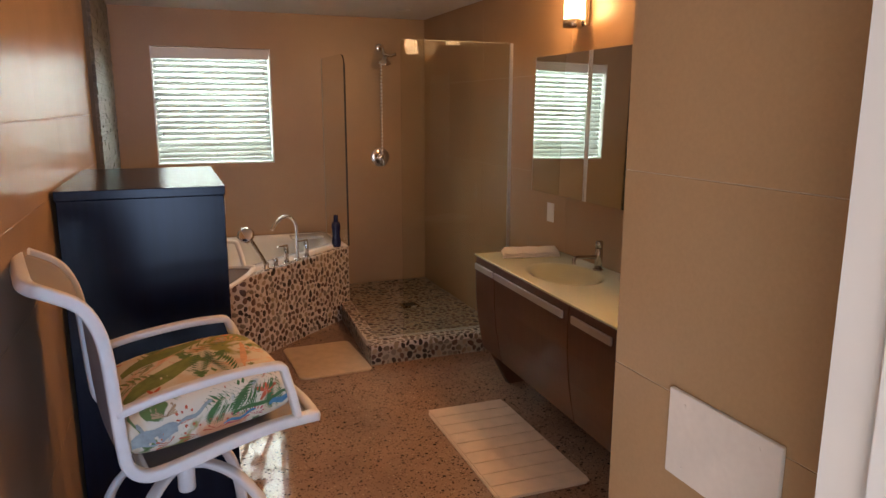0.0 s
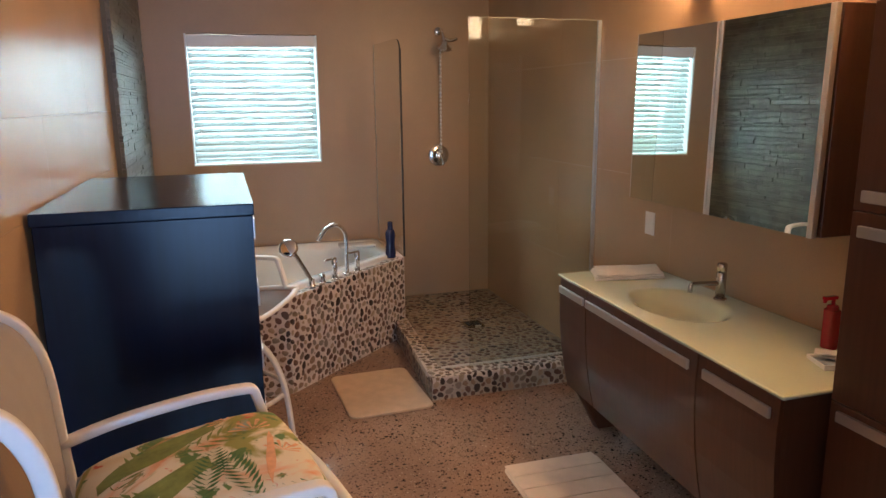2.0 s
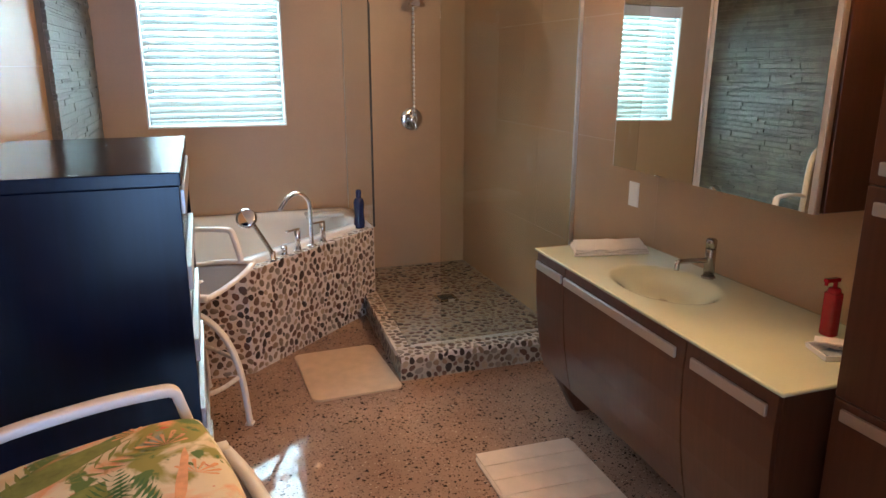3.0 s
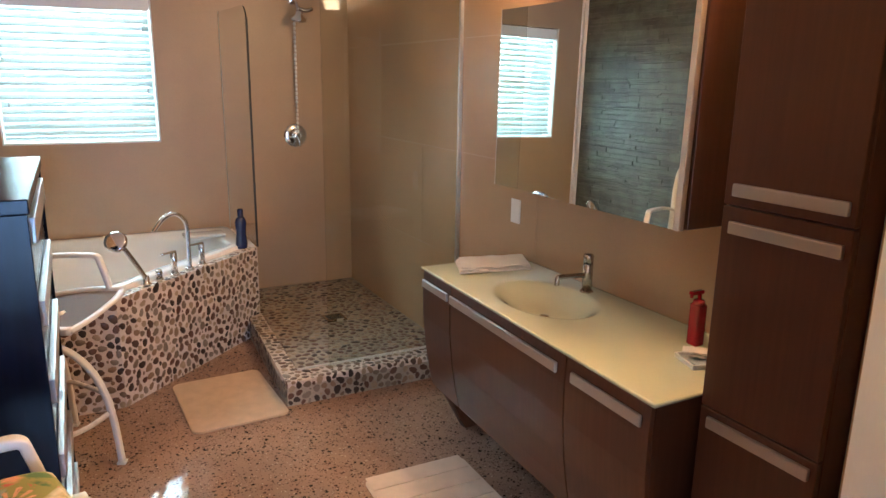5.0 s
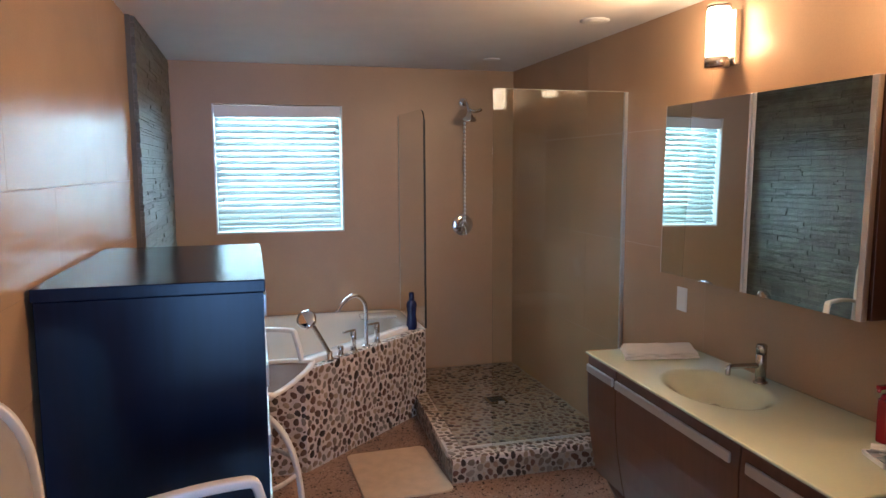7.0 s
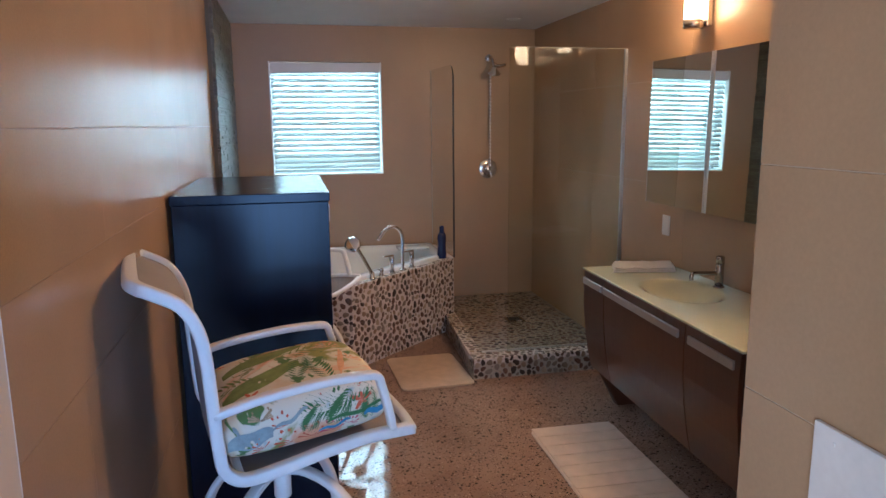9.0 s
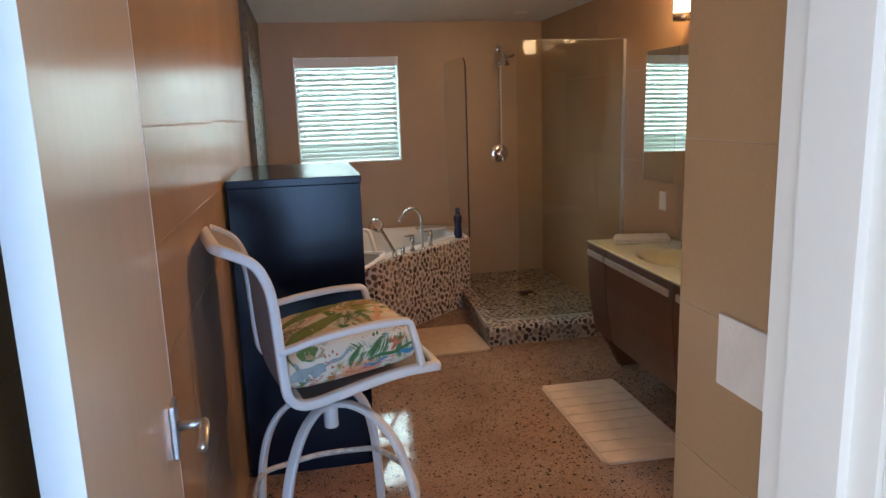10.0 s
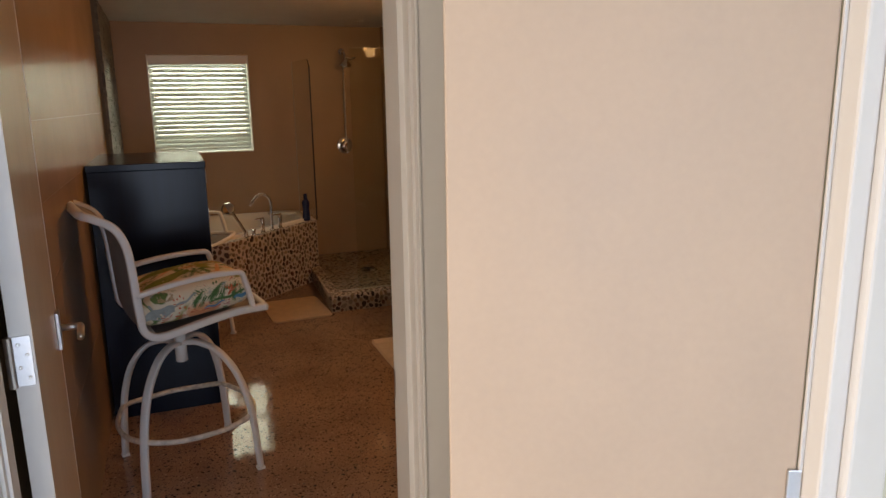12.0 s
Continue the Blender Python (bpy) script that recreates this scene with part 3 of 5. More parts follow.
# Open leaf: local x runs from the hinge along the leaf, y is its thickness
DOOR = thing("door_1", "open bathroom door of tan veneer with white edges", "door", kind="structure", at=(-0.362, 0.345, 0.008), rz=95.0)
part("leaf", box((0.003, 0.0008, 0), (0.752, 0.0400, DZ - 0.02)), M_DOOR, DOOR)
part("edge", box((0.0, 0.0, 0), (0.0028, 0.0408, DZ - 0.02)), M_TRIM, DOOR, "white painted hinge edge")
part("edge", box((0.7522, 0.0, 0), (0.755, 0.0408, DZ - 0.02)), M_TRIM, DOOR)
rose = part("rose", box((0.668, -0.0095, 0.955), (0.728, 0.0005, 1.065), 0.002), M_STEEL, DOOR, "square satin steel rose")
bm = lathe(((0.010, 0), (0.010, -0.055)), (0.70, -0.0097, 1.013), 16, "y")
add_tube(bm, [Vector((0.70, -0.060, 1.013)), Vector((0.69, -0.062, 1.013)), Vector((0.58, -0.062, 1.013))], 0.010, 0.010, 12, up=(0, 0, 1))
part("lever", bm, M_STEEL, rose, "steel lever handle", True)
for hz in (0.22, 1.10, 1.80):
    hinge = part("hinge", box((-0.0022, 0.004, hz), (-0.0003, 0.036, hz + 0.105), 0.0006, 1), M_STEEL, DOOR, "steel butt hinge")
    part("knuckle", lathe(((0.008, 0), (0.008, 0.105)), (-0.004, 0.0435, hz), 10), M_STEEL, hinge)
    for sy, sz in ((0.013, 0.018), (0.027, 0.04), (0.013, 0.065), (0.027, 0.088)):
        part("screw", lathe(((0.0038, 0), (0.003, -0.0012)), (-0.0022, sy, hz + sz), 10, "x"), M_NICKEL, hinge)

# White door hinged at the stub wall's corner, standing half open; local x runs along the leaf
CLOSET = thing("door_3", "plain white inner door standing half open", "door", kind="structure", at=(STUB_X + 0.008, STUB_Y + 0.006, 0.008), rz=43.2)
part("leaf", box((0.0, -0.036, 0), (0.757, 0.0, 2.02), 0.002, 1), M_WHITE, CLOSET)
part("edge", box((0.7572, -0.0355, 0), (0.760, -0.0005, 2.02)), M_DOOR, CLOSET, "bare wood door edge")
part("latch_plate", box((0.7602, -0.030, 0.90), (0.7618, -0.007, 1.02), 0.0005, 1), M_STEEL, CLOSET, "small steel latch plate")
rose3 = part("rose", lathe(((0.026, 0.0005), (0.026, 0.006), (0.022, 0.009)), (0.70, 0, 0.93), 20, "y"), M_NICKEL, CLOSET, "round nickel rose", True)
bm = tube(((0.70, 0.006, 0.93), (0.70, 0.040, 0.93), (0.697, 0.053, 0.93), (0.685, 0.058, 0.93), (0.64, 0.058, 0.93), (0.58, 0.057, 0.928)), 0.0085, 0.0085, 4, 10)
part("lever", bm, M_NICKEL, rose3, "bent nickel lever", True)

# Narrow hall door standing ajar
HALL_DOOR = thing("door_2", "narrow warm-white hall door standing ajar", "door", kind="structure", at=(0.60, -0.625, 0.008), rz=157.5)
part("leaf", box((0.0, -0.036, 0), (0.425, 0, 2.02), 0.003), M_PEACH, HALL_DOOR)
part("hinge", box((-0.006, -0.004, 1.10), (0.012, 0.004, 1.20), 0.002), M_STEEL, HALL_DOOR)
bm = box((0.604, -0.655, 0), (0.70, -0.629, 2.1), 0.004)
add_box(bm, (0.632, -0.669, 0), (0.699, -0.6555, 2.1), 0.005)
add_box(bm, (0.600, -0.6288, 0), (0.703, -0.6262, 2.1))
hf = solid("door_frame_hall", bm, M_TRIM, "white casing of the narrow hall door", "door frame", "structure")
solid("wall_hall_return", box((0.705, -0.65, 0), (1.348, -0.58, 2.52)), M_HALL, "pale painted hall wall beside the narrow door", "wall", "structure")


# ---- tub and its pebble surround ----
A0, A1, B0 = (0.33, 4.52), (1.20, 5.31), (WEST + 0.052, 4.52)
DECK = 0.575
outer = [B0, A0, A1, (1.20, NORTH - 0.002), (1.145, NORTH - 0.002), (1.145, 5.36), (0.305, 4.592), (WEST + 0.052, 4.592)]
SURROUND = thing("tub_surround", "corner tub surround clad in brown river pebbles", "tub surround", kind="structure")
part("grout_bed", prism(outer, 0.0, DECK), M_TUBGROUT, SURROUND, "pale grout")

TUB = thing("bathtub", "white acrylic corner bathtub set in a pebble surround", "bathtub")
plan = [(WEST + 0.053, 4.594), (0.303, 4.594), (1.143, 5.362), (1.143, NORTH - 0.003), (WEST + 0.053, NORTH - 0.003)]
cx, cy = 0.22, 5.36


def cast(poly, ox, oy, a):
    dx, dy, best = math.cos(a), math.sin(a), 9.0
    for (x0, y0), (x1, y1) in zip(poly, poly[1:] + poly[:1]):
        ex, ey = x1 - x0, y1 - y0
        det = ex * dy - ey * dx
        if abs(det) > 1e-9:
            t = (ex * (y0 - oy) - ey * (x0 - ox)) / det
            u = (dx * (y0 - oy) - dy * (x0 - ox)) / det
            if t > 0 and -1e-6 <= u <= 1 + 1e-6:
                best = min(best, t)
    return best


bm = bmesh.new()
NA = 96
rings = []
for inset, zz in ((0.0, DECK - 0.02), (0.0, DECK + 0.018), (0.006, DECK + 0.024), (0.075, DECK + 0.026), (0.095, DECK + 0.018), (0.115, DECK - 0.03), (0.15, 0.40), (0.20, 0.22), (0.27, 0.14), (0.40, 0.12)):
    ring = []
    for i in range(NA):
        a = 2 * math.pi * i / NA
        d = cast(plan, cx, cy, a)
        soft = min(1.0, inset / 0.2)
        e = 1 / math.sqrt((math.cos(a) / 0.88) ** 2 + (math.sin(a) / 0.66) ** 2)
        d = (d - inset) * (1 - 0.6 * soft) + (min(d, e) - inset * 0.9) * 0.6 * soft
        ring.append(bm.verts.new((cx + d * math.cos(a), cy + d * math.sin(a), zz)))
    rings.append(ring)
for a, b in zip(rings, rings[1:]):
    for i in range(NA):
        bm.faces.new((a[i], a[(i + 1) % NA], b[(i + 1) % NA], b[i]))
bm.faces.new(rings[-1])
part("shell", bm, M_ACRYLIC, TUB, "", True)
part("headrest", box((0.80, 5.58, DECK + 0.027), (1.06, 5.72, DECK + 0.05), 0.012, 3), M_ACRYLIC, TUB, "", True)

# deck fittings
def spout(at, turn):
    t = thing("tub_spout", "tall chrome gooseneck tub spout", "faucet", at=at, rz=turn)
    part("base", lathe(((0.03, 0), (0.03, 0.006), (0.022, 0.012))), M_CHROME, t, "", True)
    part("neck", tube(((0, 0, 0.0), (0, 0, 0.12), (0, 0, 0.24), (-0.02, 0, 0.295), (-0.07, 0, 0.325), (-0.13, 0, 0.30), (-0.185, 0, 0.235)), 0.0125, 0.0155, 6, 12), M_CHROME, t, "", True)


def tap(at, turn, h=0.075):
    t = thing("tub_tap", "chrome lever tap on the tub deck", "tap", "tub taps", at=at, rz=turn)
    part("base", lathe(((0.027, 0), (0.027, 0.005), (0.02, 0.008))), M_CHROME, t, "", True)
    part("body", lathe(((0.0175, 0.008), (0.0175, h), (0.014, h + 0.003))), M_CHROME, t, "", True)
    part("lever", tube(((0.014, 0, h + 0.008), (-0.04, 0, h + 0.009), (-0.088, 0, h + 0.011)), 0.0055, 0.009, 3, 10, flat=0.6), M_CHROME, t, "", True)


spout((0.735, 4.953, DECK), 12)
tap((0.645, 4.872, DECK), 40, 0.118)
tap((0.815, 5.025, DECK), 35, 0.118)
d = thing("diverter_knob", "short chrome diverter knob on the tub deck", "tap", at=(0.556, 4.79, DECK))
part("base", lathe(((0.024, 0), (0.024, 0.006), (0.02, 0.01))), M_CHROME, d, "", True)
part("knob", lathe(((0.017, 0.01), (0.019, 0.035), (0.019, 0.05), (0.015, 0.054))), M_CHROME, d, "", True)
hs = thing("hand_shower", "chrome hand shower leaning from its deck holder", "hand shower", at=(0.486, 4.722, DECK), rz=190)
part("holder", lathe(((0.026, 0), (0.026, 0.006), (0.016, 0.012), (0.016, 0.045))), M_CHROME, hs, "", True)
part("handle", tube(((0.0, 0, 0.03), (0.03, 0, 0.09), (0.085, 0, 0.19), (0.105, 0, 0.225)), 0.013, 0.016, 5, 12), M_NICKEL, hs, "", True)
bm = lathe(((0.030, -0.020), (0.053, -0.006), (0.056, 0.014), (0.040, 0.021)), (0, 0, 0), 20)
bm.transform(pose(0.128, 0, 0.242, -55, 35, 0))
part("spray_head", bm, M_CHROME, hs, "", True)
bt = thing("shampoo_bottle", "navy blue shampoo bottle on the tub corner", "bottle", at=(1.105, 5.315, DECK))
bm = lathe(((0.030, 0.001), (0.036, 0.006), (0.037, 0.04), (0.032, 0.085), (0.030, 0.11), (0.035, 0.15), (0.036, 0.175), (0.028, 0.198), (0.018, 0.205)), n=24)
bm.transform(Matrix.Diagonal((1, 0.68, 1, 1)))
part("body", bm, M_BLUE, bt, "", True)
part("cap", lathe(((0.0175, 0.2052), (0.0185, 0.212), (0.0185, 0.252), (0.014, 0.258)), n=20), M_BLUE, bt, "", True)

# ---- shower ----
CURB, PAN = 0.135, 0.10
base = [(1.06, 4.165), (EAST - 0.002, 4.165), (EAST - 0.002, NORTH - 0.004), (1.202, NORTH - 0.004), (1.202, 5.31), (1.11, 5.225)]
SHOWER = thing("shower_base", "raised shower floor and kerb clad in river pebbles", "shower base", kind="structure")
part("grout_bed", prism(base, 0.0, PAN), M_PANGROUT, SHOWER, "pale grout")
part("kerb_front", box((1.06, 4.165, PAN), (EAST - 0.002, 4.285, CURB), 0.008), M_TUBGROUT, SHOWER)
part("kerb_side", prism([(1.06, 4.2855), (1.145, 4.2855), (1.202, 5.30), (1.115, 5.228)], PAN, CURB), M_TUBGROUT, SHOWER)
part("kerb_trim", box((1.15, 4.2856, PAN), (EAST - 0.003, 4.295, CURB + 0.009), 0.001, 1), M_STRIP, SHOWER, "thin metal edge strip")
GL = thing("shower_screen", "clear glass shower screen standing on the pebble kerb", "glass screen", "shower glass")
p = part("pane", box((1.305, 4.2315, CURB + 0.009), (EAST - 0.02, 4.2345, 2.072)), M_PANEL, GL)
p.visible_shadow = False
# Added pale strip: paints the bright line along the pane's top edge
part("edge_glint_strip", box((1.305, 4.2310, 2.0722), (EAST - 0.02, 4.2350, 2.0740)), M_EDGE, GL, "pale strip painting the glint on the pane's top edge")
part("wall_channel", box((EAST - 0.0195, 4.224, CURB + 0.009), (EAST - 0.001, 4.242, 2.072)), M_ALU, GL, "slim metal wall channel")
GL2 = thing("tub_screen", "glass screen with a rounded top corner beside the tub", "glass screen", "shower glass")
pts = [(5.33, DECK + 0.01), (5.33, 1.98)] + [(5.41 - 0.08 * math.cos(radians(a)), 1.98 + 0.08 * math.sin(radians(a))) for a in range(15, 91, 15)] + [(NORTH - 0.012, 2.06), (NORTH - 0.012, DECK + 0.01)]
bm = bmesh.new()
f = bm.faces.new([bm.verts.new((1.201 - (y - 5.33) * 0.065, y, z)) for y, z in pts])
r = bmesh.ops.extrude_face_region(bm, geom=[f])
for g in r["geom"]:
    if isinstance(g, bmesh.types.BMVert):
        g.co.x += 0.008
p = part("pane", bm, M_CLEAR, GL2)
p.visible_shadow = False
bm = box((1.200, 5.318, DECK + 0.002), (1.2115, 5.3295, 1.99))
part("edge_seal", bm, M_DARK, GL2, "dark edge seal")
part("wall_channel", box((1.160, NORTH - 0.0115, DECK + 0.01), (1.167, NORTH - 0.002, 2.06)), M_EDGE, GL2, "slim metal wall channel")
dr = thing("shower_drain", "square metal drain in the pebble shower floor", "drain", at=(1.63, 5.08, PAN))
part("frame", box((-0.066, -0.066, 0.0), (0.066, 0.066, 0.012), 0.003), M_NICKEL, dr)
for k in range(5):
    part("slot", box((-0.05, -0.044 + k * 0.02, 0.0122), (0.05, -0.034 + k * 0.02, 0.0135)), M_DARK, dr)
sv = thing("shower_valve", "round chrome shower valve with a lever", "shower valve", at=(1.662, NORTH, 1.228))
part("plate", lathe(((0.086, 0), (0.086, -0.006), (0.07, -0.014), (0.03, -0.018)), (0, -0.001, 0), 36, "y"), M_CHROME, sv, "", True)
part("hub", lathe(((0.03, -0.018), (0.028, -0.05), (0.02, -0.056)), (0, -0.001, 0), 24, "y"), M_CHROME, sv, "", True)
part("lever", tube(((0, -0.05, 0), (0.012, -0.06, -0.03), (0.018, -0.062, -0.075)), 0.008, 0.006, 4, 10), M_CHROME, sv, "", True)
sh = thing("wall_shower", "chrome shower head with a hanging beaded hose", "shower head", at=(1.668, NORTH, 2.165))
part("flange", lathe(((0.036, 0), (0.036, -0.008), (0.02, -0.02)), (0, -0.001, 0), 24, "y"), M_CHROME, sh, "", True)
part("arm", tube(((0, -0.01, 0), (0, -0.06, 0.002), (0, -0.11, -0.03), (0, -0.145, -0.085)), 0.012, 0.012, 5, 12), M_CHROME, sh, "", True)
bm = lathe(((0.018, 0.035), (0.028, 0.01), (0.060, -0.012), (0.062, -0.024), (0.05, -0.027)), (0, 0, 0), 28)
bm.transform(pose(0, -0.155, -0.115, 24, 0, 0))
part("rose", bm, M_CHROME, sh, "", True)
part("bracket", tube(((0, -0.10, -0.05), (0.06, -0.11, -0.075), (0.115, -0.105, -0.06)), 0.012, 0.014, 4, 10), M_NICKEL, sh, "", True)
hose = part("hose", lathe(((0.003, -0.93), (0.003, -0.12)), (0.004, -0.035, 0), 8), M_STEEL, sh, "thin hose with white beads")
bead_mesh = mesh_of("bead", lathe(((0.004, -0.012), (0.0095, -0.008), (0.0095, 0.008), (0.004, 0.012)), (0, 0, 0), 8), True)
bead_mesh.materials.append(M_PLASTIC)
for k in range(27):
    bead = new("bead", bead_mesh)
    bead.parent = hose
    bead.matrix_basis = pose(0.004, -0.035, -0.13 - k * 0.0298)

# ---- vanity ----
VY0, VY1 = 2.14, 3.665


def front_x(y):
    return 1.51 + (y - VY0) / (VY1 - VY0) * 0.055


def vanity_unit(y0, y1, h0, h1, feet, top):
    v = thing("vanity_cabinet", "dark wenge vanity cabinet with a slim metal handle", "cabinet", "vanity units")
    bm = bmesh.new()
    prof = ((0.025, 0.795), (0.020, 0.70), (0.023, 0.58), (0.036, 0.44), (0.056, 0.32), (0.080, 0.215))
    cols = []
    for y in (y0 + 0.0015, y1 - 0.0015):
        cols.append([bm.verts.new((front_x(y) + d, y, z)) for d, z in prof] + [bm.verts.new((EAST - 0.003, y, 0.215)), bm.verts.new((EAST - 0.003, y, top)), bm.verts.new((front_x(y) + 0.06, y, top)), bm.verts.new((front_x(y) + 0.055, y, 0.795))])
    n = len(cols[0])
    for i in range(n):
        bm.faces.new((cols[0][i], cols[0][(i + 1) % n], cols[1][(i + 1) % n], cols[1][i]))
    bm.faces.new(cols[0][::-1])
    bm.faces.new(cols[1])
    part("body", bm, M_WENGE, v)
    door = bmesh.new()
    cols = []
    for y in (y0 + 0.004, y1 - 0.004):
        cols.append([door.verts.new((front_x(y) + d - o, y, z)) for o in (0.016, 0.001) for d, z in (prof[:-1] + ((0.076, 0.230),))[:: 1 if o > 0.01 else -1]])
    n = len(cols[0])
    for i in range(n):
        door.faces.new((cols[0][i], cols[0][(i + 1) % n], cols[1][(i + 1) % n], cols[1][i]))
    door.faces.new(cols[0][::-1])
    door.faces.new(cols[1])
    dr = part("door", door, M_WENGE, v)
    bm = bmesh.new()
    add_box(bm, (0, 0, 0), (1, 1, 1), 0)
    for vv in bm.verts:
        yy = h0 + vv.co.y * (h1 - h0)
        vv.co = Vector((front_x(yy) - 0.008 + 0.012 * vv.co.x, yy, 0.726 + 0.036 * vv.co.z))
    bmesh.ops.bevel(bm, geom=list(bm.edges), offset=0.0025, segments=2, affect="EDGES")
    part("handle", bm, M_ALU, dr, "pale metal strip handle")
    for fy in feet:
        f = bmesh.new()
        lo, hi = [], []
        for x, dy in ((0.205, -0.036), (0.198, 0.0), (0.205, 0.036), (0.315, 0.036), (0.323, 0.0), (0.315, -0.036)):
            lo.append(f.verts.new((front_x(fy) + x, fy + dy, 0)))
            hi.append(f.verts.new((front_x(fy) + 0.084 + (x - 0.198) * 2.2, fy + dy * 0.9, 0.2149)))
        f.faces.new(lo[::-1])
        f.faces.new(hi)
        for i in range(6):
            f.faces.new((lo[i], lo[(i + 1) % 6], hi[(i + 1) % 6], hi[i]))
        part("foot", f, M_WENGE, v)


vanity_unit(3.37, 3.65, 3.385, 3.635, (3.606,), 0.7945)
vanity_unit(2.545, 3.37, 2.585, 3.36, (), 0.69)
vanity_unit(2.155, 2.545, 2.186, 2.505, (2.225,), 0.7945)

bm = bmesh.new()
NX, NY = 64, 150
SX, SY = 1.80, 3.035
grid = []
for i in range(NX + 1):
    row = []
    for j in range(NY + 1):
        y = VY0 + (VY1 - VY0) * j / NY
        x = front_x(y) + (EAST - 0.0015 - front_x(y)) * i / NX
        q = math.sqrt(((x - SX) / 0.185) ** 2 + ((y - SY) / 0.265) ** 2)
        t = max(0.0, 1 - q * q)
        t = t * t * (3 - 2 * t)
        row.append(bm.verts.new((x, y, 0.812 - 0.074 * t * (1 + 0.45 * (SY - y) / 0.265))))
    grid.append(row)
for i in range(NX):
    for j in range(NY):
        bm.faces.new((grid[i][j], grid[i + 1][j], grid[i + 1][j + 1], grid[i][j + 1]))
counter = thing("countertop", "pale yellow-green glass vanity top with a moulded oval basin", "countertop")
top = part("slab", bm, M_COUNTER, counter, "", True)
sm = top.modifiers.new("thickness", "SOLIDIFY")
sm.thickness, sm.offset = 0.009, -1
part("basin_waste", lathe(((0.022, 0), (0.022, 0.003), (0.014, 0.005)), (SX, SY, 0.7348)), M_CHROME, counter, "small chrome waste", True)
fc = thing("basin_faucet", "brushed nickel single-lever basin faucet", "faucet", at=(2.005, 3.03, 0.8125))
part("base", lathe(((0.027, 0), (0.027, 0.005), (0.021, 0.008))), M_NICKEL, fc, "", True)
part("body", lathe(((0.0205, 0.008), (0.0205, 0.115), (0.018, 0.118))), M_NICKEL, fc, "", True)
part("lever", lathe(((0.0205, 0.121), (0.0205, 0.152), (0.016, 0.158))), M_NICKEL, fc, "", True)
bm = tube(((-0.015, 0, 0.072), (-0.08, 0, 0.076), (-0.135, 0, 0.078), (-0.15, 0, 0.072), (-0.153, 0, 0.045)), 0.010, 0.010, 5, 10)
part("spout", bm, M_NICKEL, fc, "", True)

tw = thing("folded_towel", "folded white hand towel on the vanity top", "towel", at=(1.865, 3.525, 0.8135), rz=-12)
for k, (z0, z1, s) in enumerate(((0.0, 0.010, 1.0), (0.010, 0.019, 0.975), (0.019, 0.027, 0.94))):
    bm = box((-0.172 * s, -0.10 * s, z0), (0.172 * s, 0.10 * s, z1), 0.005, 2)
    bmesh.ops.subdivide_edges(bm, edges=[e for e in bm.edges if e.calc_length() > 0.1], cuts=5, use_grid_fill=True)
    for v in bm.verts:
        v.co.z += 0.006 * noise.noise(v.co * 17 + Vector((k, 0, 0))) if v.co.z > 0.004 else 0
        v.co.x += 0.008 * noise.noise(v.co * 9 + Vector((5, k, 0))) + v.co.y * 0.22
    part("fold", bm, M_TOWEL, tw, "", True)
sp = thing("soap_dispenser", "red plastic pump soap bottle on the vanity top", "soap bottle", at=(1.949, 2.412, 0.8125))
part("bottle", prism(rounded(0, 0, 0.0195, 0.022, 0.009), 0.0005, 0.142, 0.004), M_RED, sp)
part("collar", lathe(((0.019, 0.135), (0.019, 0.150), (0.015, 0.155)), n=16), M_RED, sp, "", True)
bm = lathe(((0.0065, 0.155), (0.0065, 0.174)), n=12)
add_box(bm, (-0.040, -0.009, 0.1742), (0.012, 0.009, 0.186), 0.003, 2)
add_box(bm, (-0.040, -0.0045, 0.165), (-0.032, 0.0045, 0.1740), 0.001, 1)
part("pump", bm, M_RED, sp)
tr = thing("soap_tray", "small white tray holding wrapped sachets", "tray", at=(1.865, 2.29, 0.8125), rz=-18)
bm = box((-0.075, -0.055, 0), (0.075, 0.055, 0.006), 0.002, 1)
for lo, hi in (((-0.075, -0.055, 0.006), (0.075, -0.05, 0.016)), ((-0.075, 0.05, 0.006), (0.075, 0.055, 0.016)), ((-0.075, -0.05, 0.006), (-0.07, 0.05, 0.016)), ((0.07, -0.05, 0.006), (0.075, 0.05, 0.016))):
    add_box(bm, lo, hi)
part("dish", bm, M_PLASTIC, tr)
for k, (x, y, a, mt) in enumerate(((-0.028, -0.016, 20, M_SACHET), (0.02, 0.012, -15, M_PAPER), (-0.012, 0.024, 58, M_PAPER), (0.026, -0.020, 35, M_SACHET), (-0.03, 0.010, -30, M_PAPER))):
    bm = box((-0.04, -0.026, 0), (0.04, 0.026, 0.006), 0.0025, 2)
    bmesh.ops.subdivide_edges(bm, edges=[e for e in bm.edges if e.calc_length() > 0.03], cuts=4, use_grid_fill=True)
    for v in bm.verts:
        v.co.z += 0.007 * abs(noise.noise(v.co * 40 + Vector((k * 3, 0, 0))))
    bm.transform(pose(x, y, 0.0065 + 0.0062 * k, 0, 0, a))
    sc = tagged(part("sachet", bm, mt), "small wrapped toiletry sachet in a tray", "sachet", "sachets")
    sc.matrix_world = tr.matrix_world.copy()

